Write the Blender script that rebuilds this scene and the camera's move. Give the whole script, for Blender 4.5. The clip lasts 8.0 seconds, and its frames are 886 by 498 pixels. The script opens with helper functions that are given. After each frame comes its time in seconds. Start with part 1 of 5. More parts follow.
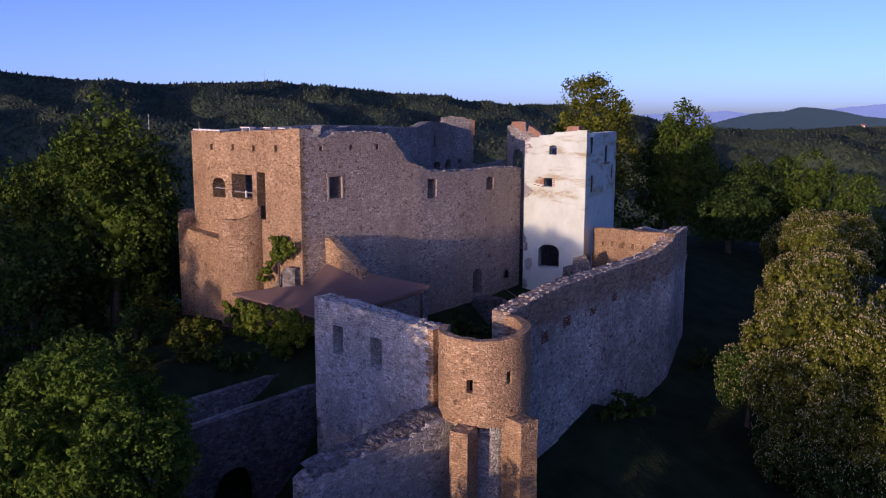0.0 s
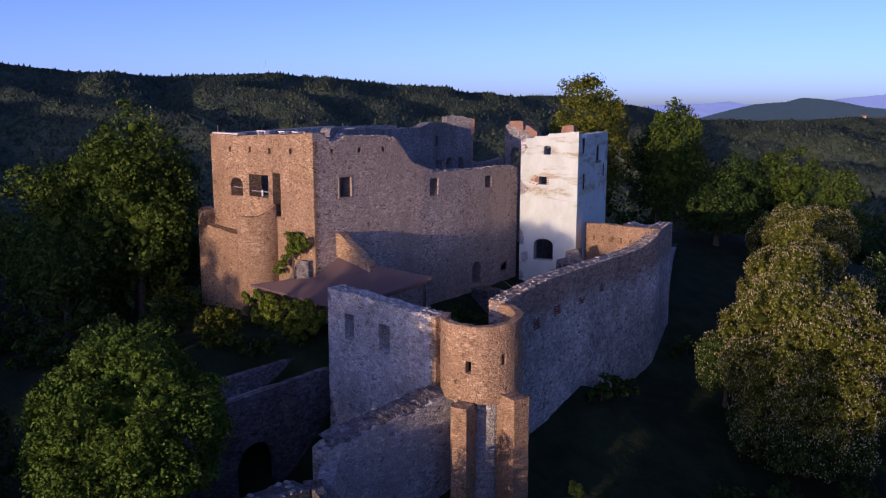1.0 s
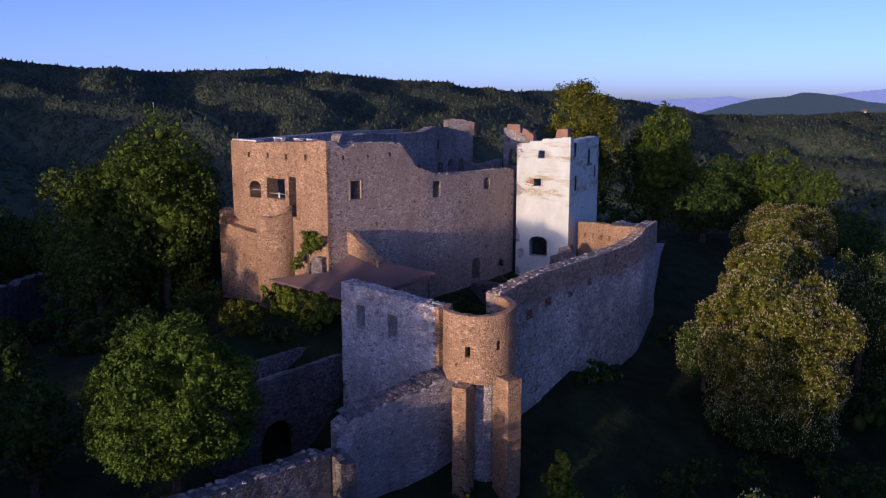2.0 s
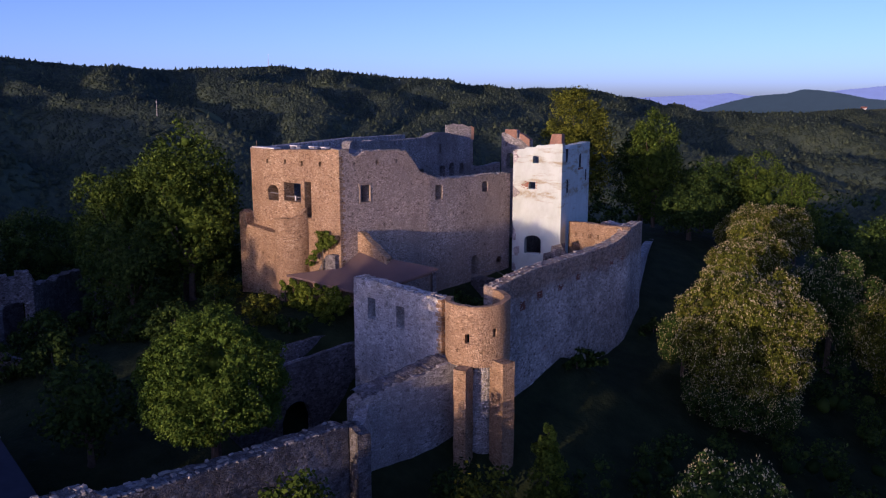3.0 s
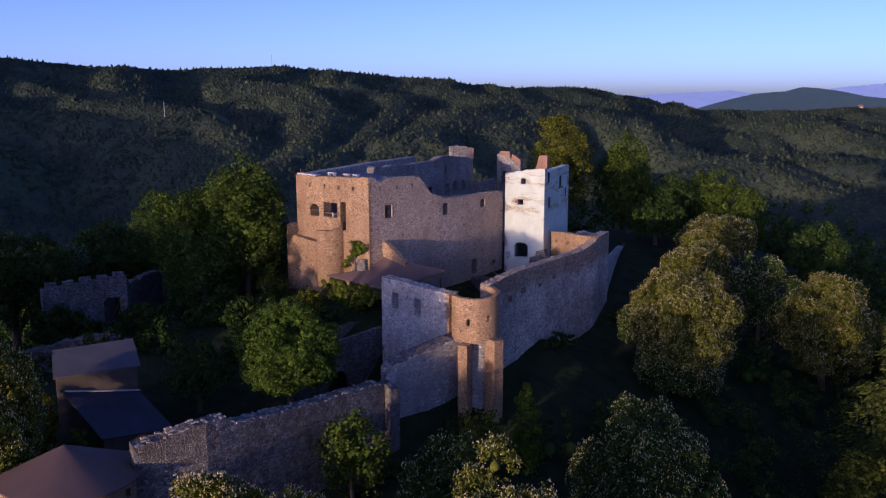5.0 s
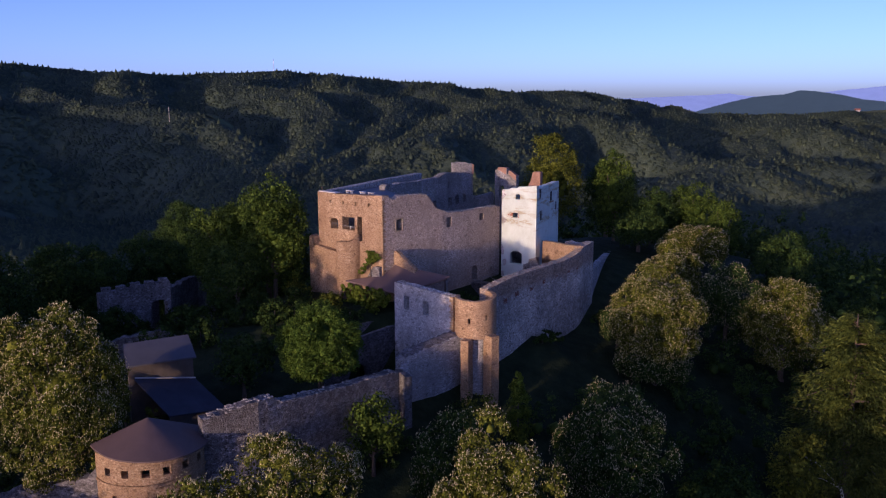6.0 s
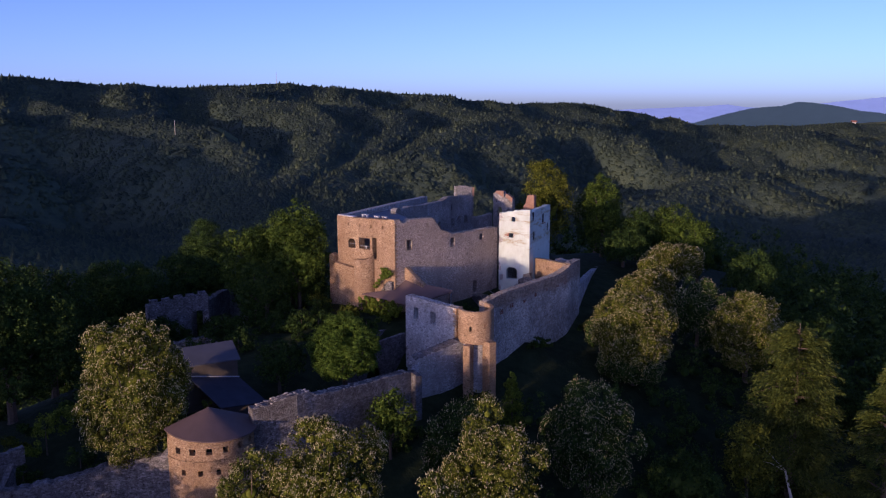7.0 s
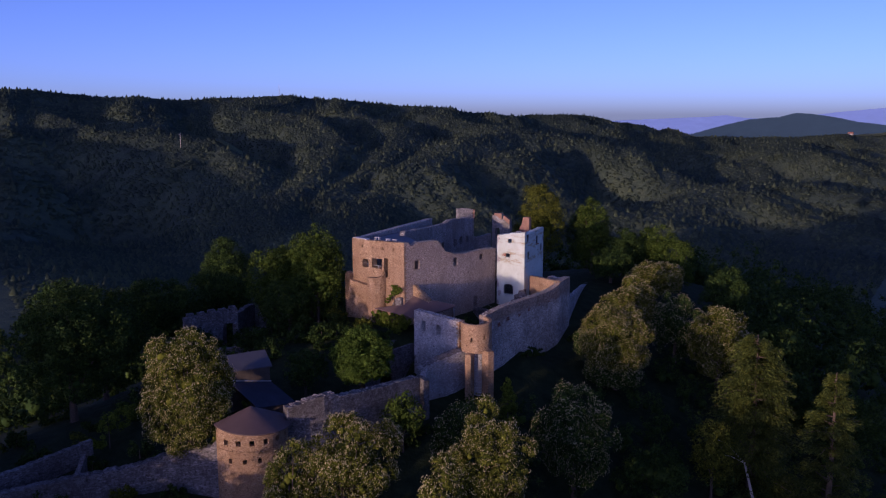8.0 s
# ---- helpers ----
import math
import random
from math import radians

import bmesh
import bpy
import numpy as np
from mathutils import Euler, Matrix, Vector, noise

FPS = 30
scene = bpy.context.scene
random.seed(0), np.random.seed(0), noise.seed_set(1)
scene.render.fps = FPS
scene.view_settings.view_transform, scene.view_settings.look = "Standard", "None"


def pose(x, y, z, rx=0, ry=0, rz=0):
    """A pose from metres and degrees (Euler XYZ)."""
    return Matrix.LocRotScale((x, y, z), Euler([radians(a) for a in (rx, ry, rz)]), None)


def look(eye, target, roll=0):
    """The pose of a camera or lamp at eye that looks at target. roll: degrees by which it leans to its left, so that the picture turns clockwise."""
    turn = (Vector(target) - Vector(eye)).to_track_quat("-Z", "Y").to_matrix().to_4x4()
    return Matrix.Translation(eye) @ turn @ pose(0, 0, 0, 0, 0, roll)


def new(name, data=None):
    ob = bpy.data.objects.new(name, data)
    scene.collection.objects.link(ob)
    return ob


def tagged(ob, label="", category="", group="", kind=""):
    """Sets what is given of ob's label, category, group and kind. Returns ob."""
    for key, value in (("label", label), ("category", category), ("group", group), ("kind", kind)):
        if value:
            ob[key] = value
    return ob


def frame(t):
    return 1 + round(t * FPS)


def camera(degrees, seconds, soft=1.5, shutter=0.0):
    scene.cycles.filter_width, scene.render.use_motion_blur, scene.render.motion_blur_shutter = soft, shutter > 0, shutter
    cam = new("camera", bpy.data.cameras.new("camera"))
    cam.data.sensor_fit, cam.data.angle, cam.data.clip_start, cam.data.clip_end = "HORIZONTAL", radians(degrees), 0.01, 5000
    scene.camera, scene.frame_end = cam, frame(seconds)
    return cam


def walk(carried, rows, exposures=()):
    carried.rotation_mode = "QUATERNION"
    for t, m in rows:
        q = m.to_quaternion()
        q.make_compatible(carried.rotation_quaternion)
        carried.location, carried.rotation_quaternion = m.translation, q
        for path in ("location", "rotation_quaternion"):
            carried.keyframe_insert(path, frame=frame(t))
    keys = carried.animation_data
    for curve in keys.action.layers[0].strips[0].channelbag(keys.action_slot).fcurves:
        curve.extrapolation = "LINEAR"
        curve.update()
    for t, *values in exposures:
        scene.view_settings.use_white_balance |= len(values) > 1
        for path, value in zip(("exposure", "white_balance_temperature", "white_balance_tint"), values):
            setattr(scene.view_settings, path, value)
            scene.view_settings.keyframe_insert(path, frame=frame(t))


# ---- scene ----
cam = camera(56.00, 8.0, soft=1.2)
# seconds, eye (m), heading, pitch and roll (degrees)
PATH = [
    (0.0, 0.000, 0.000, 40.000, 43.278, -9.210, 0.168),
    (0.5, 1.626, -1.718, 40.494, 43.331, -9.566, 0.127),
    (1.0, 3.533, -3.769, 41.122, 43.366, -9.819, 0.092),
    (1.5, 5.580, -5.996, 41.794, 43.397, -10.021, 0.066),
    (3.0, 12.520, -13.547, 43.842, 43.491, -10.394, -0.002),
    (3.5, 15.438, -16.752, 44.772, 43.521, -10.471, -0.024),
    (4.0, 18.876, -20.605, 45.890, 43.536, -10.551, -0.042),
    (4.5, 22.777, -25.002, 47.342, 43.538, -10.621, -0.057),
    (6.0, 36.666, -40.733, 52.583, 43.557, -10.452, -0.103),
    (6.5, 42.016, -46.825, 54.635, 43.559, -10.134, -0.095),
    (7.0, 47.447, -53.059, 56.812, 43.566, -9.779, -0.077),
    (7.5, 52.811, -59.199, 59.068, 43.572, -9.447, -0.062),
    (8.0, 58.133, -65.269, 61.460, 43.584, -9.133, -0.052),
]
EXPOSURES = [(0.0, -0.09, 5450, 57), (7.2, -0.05, 5420, 59), (7.55, -0.08, 5360, 62), (8.0, -0.45, 5270, 66)]
walk(cam, [(t, pose(x, y, z, 90 + pitch, 0, yaw) @ pose(0, 0, 0, 0, 0, roll)) for t, x, y, z, yaw, pitch, roll in PATH], EXPOSURES)

# ---- light ----
SUN_AZ, SUN_EL = Vector((0.125, -0.98, 0.0)).normalized(), radians(3.6)
TO_SUN = Vector((SUN_AZ.x * math.cos(SUN_EL), SUN_AZ.y * math.cos(SUN_EL), math.sin(SUN_EL)))
world = bpy.data.worlds.new("sky")
scene.world = world
world.use_nodes = True
wn, wl = world.node_tree.nodes, world.node_tree.links
sky = wn.new("ShaderNodeTexSky")
sky.sky_type, sky.sun_disc = "NISHITA", False
sky.sun_elevation, sky.sun_rotation = SUN_EL, math.atan2(SUN_AZ.x, SUN_AZ.y)
sky.altitude, sky.air_density, sky.dust_density, sky.ozone_density = 400, 0.42, 1.15, 1.75
wn["Background"].inputs["Strength"].default_value = 0.295
wl.new(sky.outputs[0], wn["Background"].inputs["Color"])
sun = new("sun", bpy.data.lights.new("sun", "SUN"))
sun.data.energy, sun.data.angle, sun.data.color = 4.5, radians(0.6), (1.0, 0.77, 0.33)
sun.matrix_world = look((0, 0, 0), -TO_SUN)


# ---- materials ----
def mat(name, rough=0.9, spec=0.3):
    m = bpy.data.materials.new(name)
    m.use_nodes = True
    n, l = m.node_tree.nodes, m.node_tree.links
    b = n["Principled BSDF"]
    b.inputs["Roughness"].default_value = rough
    b.inputs["Specular IOR Level"].default_value = spec
    return m, n, l, b


def coords(n, l, scale):
    tc, mp = n.new("ShaderNodeTexCoord"), n.new("ShaderNodeMapping")
    mp.inputs["Scale"].default_value = scale if isinstance(scale, tuple) else (scale,) * 3
    l.new(tc.outputs["Object"], mp.inputs["Vector"])
    return mp.outputs[0]


def noise_tex(n, l, vec, scale, detail=5, rough=0.6):
    t = n.new("ShaderNodeTexNoise")
    t.inputs["Scale"].default_value, t.inputs["Detail"].default_value, t.inputs["Roughness"].default_value = scale, detail, rough
    l.new(vec, t.inputs["Vector"])
    return t.outputs["Fac"]


def ramp(n, l, fac, stops):
    r = n.new("ShaderNodeValToRGB")
    while len(r.color_ramp.elements) < len(stops):
        r.color_ramp.elements.new(0.5)
    for e, (p, c) in zip(r.color_ramp.elements, stops):
        e.position, e.color = p, (*c, 1) if len(c) == 3 else c
    l.new(fac, r.inputs[0])
    return r.outputs[0]


def mix(n, l, fac, a, b, how="MIX"):
    m = n.new("ShaderNodeMix")
    m.data_type, m.blend_type = "RGBA", how
    for socket, v in ((m.inputs[0], fac), (m.inputs[6], a), (m.inputs[7], b)):
        if isinstance(v, (int, float)):
            socket.default_value = v
        elif isinstance(v, tuple):
            socket.default_value = (*v, 1)
        else:
            l.new(v, socket)
    return m.outputs[2]


def bump(n, l, b, height, strength, distance):
    k = n.new("ShaderNodeBump")
    k.inputs["Strength"].default_value, k.inputs["Distance"].default_value = strength, distance
    l.new(height, k.inputs["Height"])
    l.new(k.outputs[0], b.inputs["Normal"])


def masonry(name, dark, mid, light, mortar, stain, stone=(4.4, 4.4, 9.0), strength=0.85, red=0.0, worn=0.0, upper=None):
    """Rubble masonry laid in rough courses: stones of their own tone in mortar, weathered in patches and streaks."""
    m, n, l, b = mat(name, 0.95, 0.12)
    vec = coords(n, l, 1.0)
    warp = n.new("ShaderNodeTexNoise")
    warp.inputs["Scale"].default_value = 1.3
    l.new(vec, warp.inputs["Vector"])
    add = n.new("ShaderNodeVectorMath")
    add.operation = "MULTIPLY_ADD"
    add.inputs[1].default_value = (0.22, 0.22, 0.14)
    l.new(warp.outputs["Color"], add.inputs[0])
    l.new(vec, add.inputs[2])
    mp = n.new("ShaderNodeMapping")
    mp.inputs["Scale"].default_value = stone
    l.new(add.outputs[0], mp.inputs["Vector"])
    v, e = n.new("ShaderNodeTexVoronoi"), n.new("ShaderNodeTexVoronoi")
    e.feature = "DISTANCE_TO_EDGE"
    for t in (v, e):
        t.inputs["Scale"].default_value = 1.0
        t.inputs["Randomness"].default_value = 0.85
        l.new(mp.outputs[0], t.inputs["Vector"])
    sep = n.new("ShaderNodeSeparateColor")
    l.new(v.outputs["Color"], sep.inputs[0])
    tone = ramp(n, l, sep.outputs[0], ((0.0, dark), (0.24, mid), (0.66, mid), (0.86, light)))
    joint = ramp(n, l, e.outputs["Distance"], ((0.02, (0.8, 0.8, 0.8)), (0.14, (0, 0, 0))))
    c = mix(n, l, joint, tone, mortar)
    big = ramp(n, l, noise_tex(n, l, vec, 0.16, 8, 0.68), ((0.40, (0, 0, 0)), (0.60, (0.8, 0.8, 0.8))))
    c = mix(n, l, big, c, stain)
    streak = ramp(n, l, noise_tex(n, l, coords(n, l, (0.9, 0.9, 0.16)), 1.0, 6, 0.65), ((0.35, (0.88, 0.87, 0.86)), (0.65, (1.06, 1.06, 1.06))))
    c = mix(n, l, 1.0, c, streak, "MULTIPLY")
    if worn:
        bare = ramp(n, l, noise_tex(n, l, vec, 1.5, 9, 0.78), ((0.50, (0, 0, 0)), (0.58, (worn, worn, worn))))
        c = mix(n, l, bare, c, light)
    if upper:  # browner stone tones above a wavering line: height, colour
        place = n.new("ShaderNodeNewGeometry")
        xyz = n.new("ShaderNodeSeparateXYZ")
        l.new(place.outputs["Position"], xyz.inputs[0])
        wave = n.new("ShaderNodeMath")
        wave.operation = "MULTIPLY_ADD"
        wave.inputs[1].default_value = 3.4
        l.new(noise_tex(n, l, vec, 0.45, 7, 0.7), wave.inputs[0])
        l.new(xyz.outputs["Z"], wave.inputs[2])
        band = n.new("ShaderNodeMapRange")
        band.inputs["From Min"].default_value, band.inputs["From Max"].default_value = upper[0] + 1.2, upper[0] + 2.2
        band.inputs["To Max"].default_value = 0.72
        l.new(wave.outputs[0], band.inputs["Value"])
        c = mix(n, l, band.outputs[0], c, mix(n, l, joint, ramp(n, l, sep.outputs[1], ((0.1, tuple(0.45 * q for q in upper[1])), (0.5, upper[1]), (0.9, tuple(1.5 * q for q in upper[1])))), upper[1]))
    if red:
        spots = ramp(n, l, noise_tex(n, l, vec, 0.55, 3, 0.5), ((0.66, (0, 0, 0)), (0.72, (red, red, red))))
        c = mix(n, l, spots, c, (0.30, 0.085, 0.05))
    pits = ramp(n, l, noise_tex(n, l, vec, 1.9, 5, 0.65), ((0.33, (0.38, 0.36, 0.35)), (0.42, (1, 1, 1))))
    c = mix(n, l, 0.8, c, mix(n, l, 1.0, c, pits, "MULTIPLY"))
    fine = ramp(n, l, noise_tex(n, l, vec, 9.0, 5, 0.7), ((0.28, (0.50, 0.50, 0.50)), (0.72, (1.42, 1.42, 1.42))))
    c = mix(n, l, 1.0, c, fine, "MULTIPLY")
    l.new(c, b.inputs["Base Color"])
    h = mix(n, l, 0.5, ramp(n, l, e.outputs["Distance"], ((0.0, (0, 0, 0)), (0.16, (1, 1, 1)))), noise_tex(n, l, vec, 3.2, 8, 0.72))
    bump(n, l, b, h, strength, 0.18)
    return m


STONE = masonry("warm_rubble_stone", (0.16, 0.103, 0.060), (0.43, 0.280, 0.158), (0.64, 0.48, 0.31), (0.46, 0.325, 0.20), (0.33, 0.214, 0.126))
# Paler, greyer copy of the warm rubble; lifts the east wall's shade by colour.
KEEP_STONE = masonry("shade_lifted_brown_rubble", (0.17, 0.135, 0.105), (0.52, 0.415, 0.325), (0.80, 0.69, 0.57), (0.59, 0.49, 0.40), (0.42, 0.335, 0.265))
OCHRE_STONE = masonry("ochre_rubble_stone", (0.20, 0.128, 0.072), (0.47, 0.305, 0.172), (0.66, 0.48, 0.30), (0.50, 0.345, 0.21), (0.36, 0.235, 0.14))
# Darker copy of the grey rubble; puts the inner walls' shade into the colour.
INNER_STONE = masonry("shade_darkened_grey_rubble", (0.11, 0.105, 0.10), (0.30, 0.292, 0.285), (0.55, 0.53, 0.51), (0.39, 0.375, 0.365), (0.21, 0.20, 0.19))
GREY_STONE = masonry("grey_rubble_stone", (0.15, 0.138, 0.13), (0.40, 0.385, 0.36), (0.70, 0.685, 0.65), (0.53, 0.515, 0.485), (0.33, 0.31, 0.29), stone=(3.1, 3.1, 6.2))
PALE_STONE = masonry("pale_plastered_rubble", (0.22, 0.200, 0.175), (0.58, 0.550, 0.495), (0.86, 0.83, 0.77), (0.74, 0.705, 0.65), (0.45, 0.415, 0.365), worn=0.6, stone=(3.1, 3.1, 6.2))
# Weathered rubble, darkened in colour to dim walls that should lie in shade.
DARK_STONE = masonry("shade_darkened_weathered_rubble", (0.065, 0.06, 0.06), (0.155, 0.145, 0.145), (0.34, 0.325, 0.325), (0.23, 0.22, 0.215), (0.10, 0.09, 0.082), worn=0.35, stone=(3.1, 3.1, 6.2))
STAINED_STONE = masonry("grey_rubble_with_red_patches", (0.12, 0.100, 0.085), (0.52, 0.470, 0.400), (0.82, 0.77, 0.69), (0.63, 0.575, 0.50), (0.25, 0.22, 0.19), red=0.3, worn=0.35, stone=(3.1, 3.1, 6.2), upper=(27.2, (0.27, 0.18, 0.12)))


def plaster():
    m, n, l, b = mat("white_lime_plaster", 0.9, 0.2)
    vec = coords(n, l, 1.0)
    sep = n.new("ShaderNodeSeparateXYZ")
    l.new(vec, sep.inputs[0])
    worn = n.new("ShaderNodeMapRange")
    worn.inputs["From Min"].default_value, worn.inputs["From Max"].default_value = 29.0, 33.0
    worn.inputs["To Min"].default_value, worn.inputs["To Max"].default_value = -0.16, 0.0
    l.new(sep.outputs["Z"], worn.inputs["Value"])
    add = n.new("ShaderNodeMath")
    l.new(noise_tex(n, l, coords(n, l, (0.30, 0.30, 1.3)), 1.0, 9, 0.68), add.inputs[0])
    l.new(worn.outputs[0], add.inputs[1])
    patch = ramp(n, l, add.outputs[0], ((0.50, (0, 0, 0)), (0.63, (1, 1, 1))))
    low, high = n.new("ShaderNodeMapRange"), n.new("ShaderNodeMapRange")
    for k, (p, q) in ((low, (32.2, 32.6)), (high, (33.5, 33.0))):
        k.inputs["From Min"].default_value, k.inputs["From Max"].default_value = p, q
        l.new(sep.outputs["Z"], k.inputs["Value"])
    belt = n.new("ShaderNodeMath")
    belt.operation = "MULTIPLY"
    l.new(low.outputs[0], belt.inputs[0])
    l.new(high.outputs[0], belt.inputs[1])
    spots = ramp(n, l, noise_tex(n, l, coords(n, l, (0.5, 0.5, 1.0)), 1.4, 8, 0.7), ((0.44, (0, 0, 0)), (0.58, (1, 1, 1))))
    patch = mix(n, l, 1.0, patch, mix(n, l, belt.outputs[0], (0, 0, 0), spots), "LIGHTEN")
    c = mix(n, l, patch, (0.485, 0.560, 0.505), (0.34, 0.305, 0.195))
    grime = ramp(n, l, noise_tex(n, l, coords(n, l, (0.9, 0.9, 0.5)), 0.8, 8, 0.7), ((0.30, (0.82, 0.80, 0.77)), (0.60, (1, 1, 1))))
    c = mix(n, l, 1.0, c, grime, "MULTIPLY")
    l.new(c, b.inputs["Base Color"])
    bump(n, l, b, noise_tex(n, l, vec, 3.0, 8, 0.7), 0.3, 0.05)
    return m


PLASTER = plaster()


def leafy(name, a, b_, c_, trans=0.25, patch=0.35, share=0.5):
    m, n, l, b = mat(name, 0.75, 0.08)
    g = n.new("ShaderNodeNewGeometry")
    vec = coords(n, l, 1.0)
    t = mix(n, l, share, g.outputs["Random Per Island"], noise_tex(n, l, vec, patch, 4, 0.6))
    col = ramp(n, l, t, ((0.2, a), (0.5, b_), (0.85, c_)))
    l.new(col, b.inputs["Base Color"])
    tr, ms = n.new("ShaderNodeBsdfTranslucent"), n.new("ShaderNodeMixShader")
    l.new(col, tr.inputs["Color"])
    ms.inputs[0].default_value = trans
    l.new(b.outputs[0], ms.inputs[1])
    l.new(tr.outputs[0], ms.inputs[2])
    l.new(ms.outputs[0], n["Material Output"].inputs["Surface"])
    return m


LEAF = leafy("green_leaves", (0.011, 0.026, 0.006), (0.028, 0.058, 0.011), (0.075, 0.118, 0.018), 0.15)
LIME_LEAF = leafy("fresh_green_leaves", (0.016, 0.034, 0.005), (0.046, 0.080, 0.009), (0.104, 0.150, 0.016), 0.15)
LINDEN_LEAF = leafy("linden_leaves", (0.022, 0.048, 0.006), (0.056, 0.105, 0.011), (0.115, 0.170, 0.018), 0.15)
OLIVE_LEAF = leafy("olive_leaves", (0.026, 0.036, 0.005), (0.078, 0.094, 0.009), (0.168, 0.180, 0.016), 0.12)
SPRAY_LEAF = leafy("olive_spray_leaves", (0.022, 0.034, 0.007), (0.058, 0.080, 0.012), (0.13, 0.15, 0.022), 0.15)
IVY_LEAF = leafy("ivy_leaves", (0.036, 0.062, 0.007), (0.092, 0.135, 0.012), (0.18, 0.22, 0.02), 0.12)
# Paler and bluer than the near leaves: distance haze put into the base colour.
WOODS = leafy("haze_tinted_wood_leaves", (0.032, 0.051, 0.042), (0.064, 0.090, 0.054), (0.126, 0.156, 0.072), 0.35, 0.012, 0.6)
BLOSSOM = leafy("cream_blossom", (0.36, 0.30, 0.13), (0.50, 0.43, 0.21), (0.66, 0.59, 0.34), 0.1)


def plain(name, col, rough=0.8, spread=0.25, scale=2.0, spec=0.3, stretch=(1, 1, 1)):
    m, n, l, b = mat(name, rough, spec)
    vec = coords(n, l, stretch)
    f = ramp(n, l, noise_tex(n, l, vec, scale, 7, 0.65), ((0.25, tuple(v * (1 - spread) for v in col)), (0.75, tuple(v * (1 + spread) for v in col))))
    f = mix(n, l, 0.5, f, mix(n, l, 1.0, f, ramp(n, l, noise_tex(n, l, vec, scale * 0.13, 4, 0.6), ((0.3, (0.6, 0.6, 0.6)), (0.7, (1.2, 1.2, 1.2)))), "MULTIPLY"))
    l.new(f, b.inputs["Base Color"])
    bump(n, l, b, noise_tex(n, l, vec, scale * 4, 5, 0.6), 0.3, 0.03)
    return m


BARK = plain("rough_bark", (0.10, 0.075, 0.055), 0.95, 0.4, 4.0)


def ground_cover():
    """Dark grass on the castle hill, closed haze-tinted forest canopy and undergrowth on the land beyond it."""
    m, n, l, b = mat("dark_grass_and_haze_tinted_forest", 0.95, 0.1)
    vec = coords(n, l, 1.0)
    grass = ramp(n, l, noise_tex(n, l, vec, 0.5, 7, 0.65), ((0.25, (0.009, 0.016, 0.006)), (0.75, (0.032, 0.046, 0.018))))
    fine = noise_tex(n, l, vec, 0.16, 6, 0.7)
    # The forest tones carry the same blue haze tint in their colour.
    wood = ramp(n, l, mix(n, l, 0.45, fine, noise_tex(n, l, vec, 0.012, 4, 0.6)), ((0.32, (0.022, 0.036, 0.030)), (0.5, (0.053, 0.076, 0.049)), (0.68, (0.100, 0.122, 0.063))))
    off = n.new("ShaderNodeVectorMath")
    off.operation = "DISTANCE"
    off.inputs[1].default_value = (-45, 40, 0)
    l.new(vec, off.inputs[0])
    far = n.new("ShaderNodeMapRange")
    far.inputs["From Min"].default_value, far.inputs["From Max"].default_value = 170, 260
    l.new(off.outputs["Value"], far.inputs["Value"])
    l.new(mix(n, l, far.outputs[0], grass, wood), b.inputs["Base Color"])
    bump(n, l, b, fine, 0.5, 1.5)
    return m


SOIL = ground_cover()
CAP = plain("weathered_cap_stones", (0.30, 0.275, 0.24), 0.95, 0.5, 3.0)
ROOF_BROWN = plain("brown_felt_roof", (0.115, 0.078, 0.072), 0.75, 0.12, 0.7)
ROOF_GREY = plain("blue_grey_sheet_roof", (0.085, 0.085, 0.10), 0.6, 0.12, 0.8)
ROOF_DARK = plain("dark_blue_sheet_roof", (0.055, 0.057, 0.072), 0.75, 0.2, 0.8, 0.15)
TIMBER = plain("weathered_timber", (0.11, 0.075, 0.05), 0.85, 0.35, 3.0)
OLD_BRICK = plain("dark_weathered_brick", (0.19, 0.075, 0.05), 0.9, 0.35, 5.0)
BRICK = plain("red_brick", (0.27, 0.155, 0.105), 0.9, 0.3, 5.0)
SLAB = plain("pale_concrete_slab", (0.55, 0.53, 0.50), 0.85, 0.15, 1.5)
SURROUND = plain("dressed_sandstone", (0.36, 0.28, 0.20), 0.9, 0.15, 3.0)
MEADOW = plain("meadow_grass", (0.080, 0.098, 0.030), 0.95, 0.3, 0.05)
RED_ROOF = plain("faded_red_tiles", (0.30, 0.12, 0.075), 0.85, 0.2, 1.0)
LIMEWASH = plain("limewashed_wall", (0.42, 0.39, 0.34), 0.9, 0.12, 0.8)
DULL_RENDER = plain("dull_brown_render", (0.10, 0.082, 0.066), 0.9, 0.25, 1.5)
DARK = plain("dark_opening_fill", (0.02, 0.018, 0.016), 0.9, 0.3, 2.0)
METAL = plain("dull_grey_metal", (0.30, 0.30, 0.31), 0.45, 0.1, 3.0)


# ---- mesh helpers ----
def raw_mesh(name, verts, faces, material):
    me = bpy.data.meshes.new(name)
    me.from_pydata(verts, [], faces)
    me.materials.append(material)
    me.update()
    return me


def thing(name, label, category, at=(0, 0, 0), kind="", group=""):
    return tagged(new_at(name, None, at), label, category, group, kind)


def new_at(name, data, at):
    ob = new(name, data)
    ob.location = at
    return ob


def part(name, data, parent, label="", kind=""):
    """Link a mesh, given in world metres, as one part under a thing or part."""
    ob = new(name, data)
    ob.parent = parent
    base = Vector((0, 0, 0))
    p = parent
    while p is not None:
        base += p.location
        p = p.parent
    ob.location = -base
    if label or kind:
        tagged(ob, label, kind=kind)
    return ob


def bm_mesh(name, bm, material):
    bmesh.ops.recalc_face_normals(bm, faces=bm.faces)
    me = bpy.data.meshes.new(name)
    bm.to_mesh(me)
    bm.free()
    me.materials.append(material)
    return me


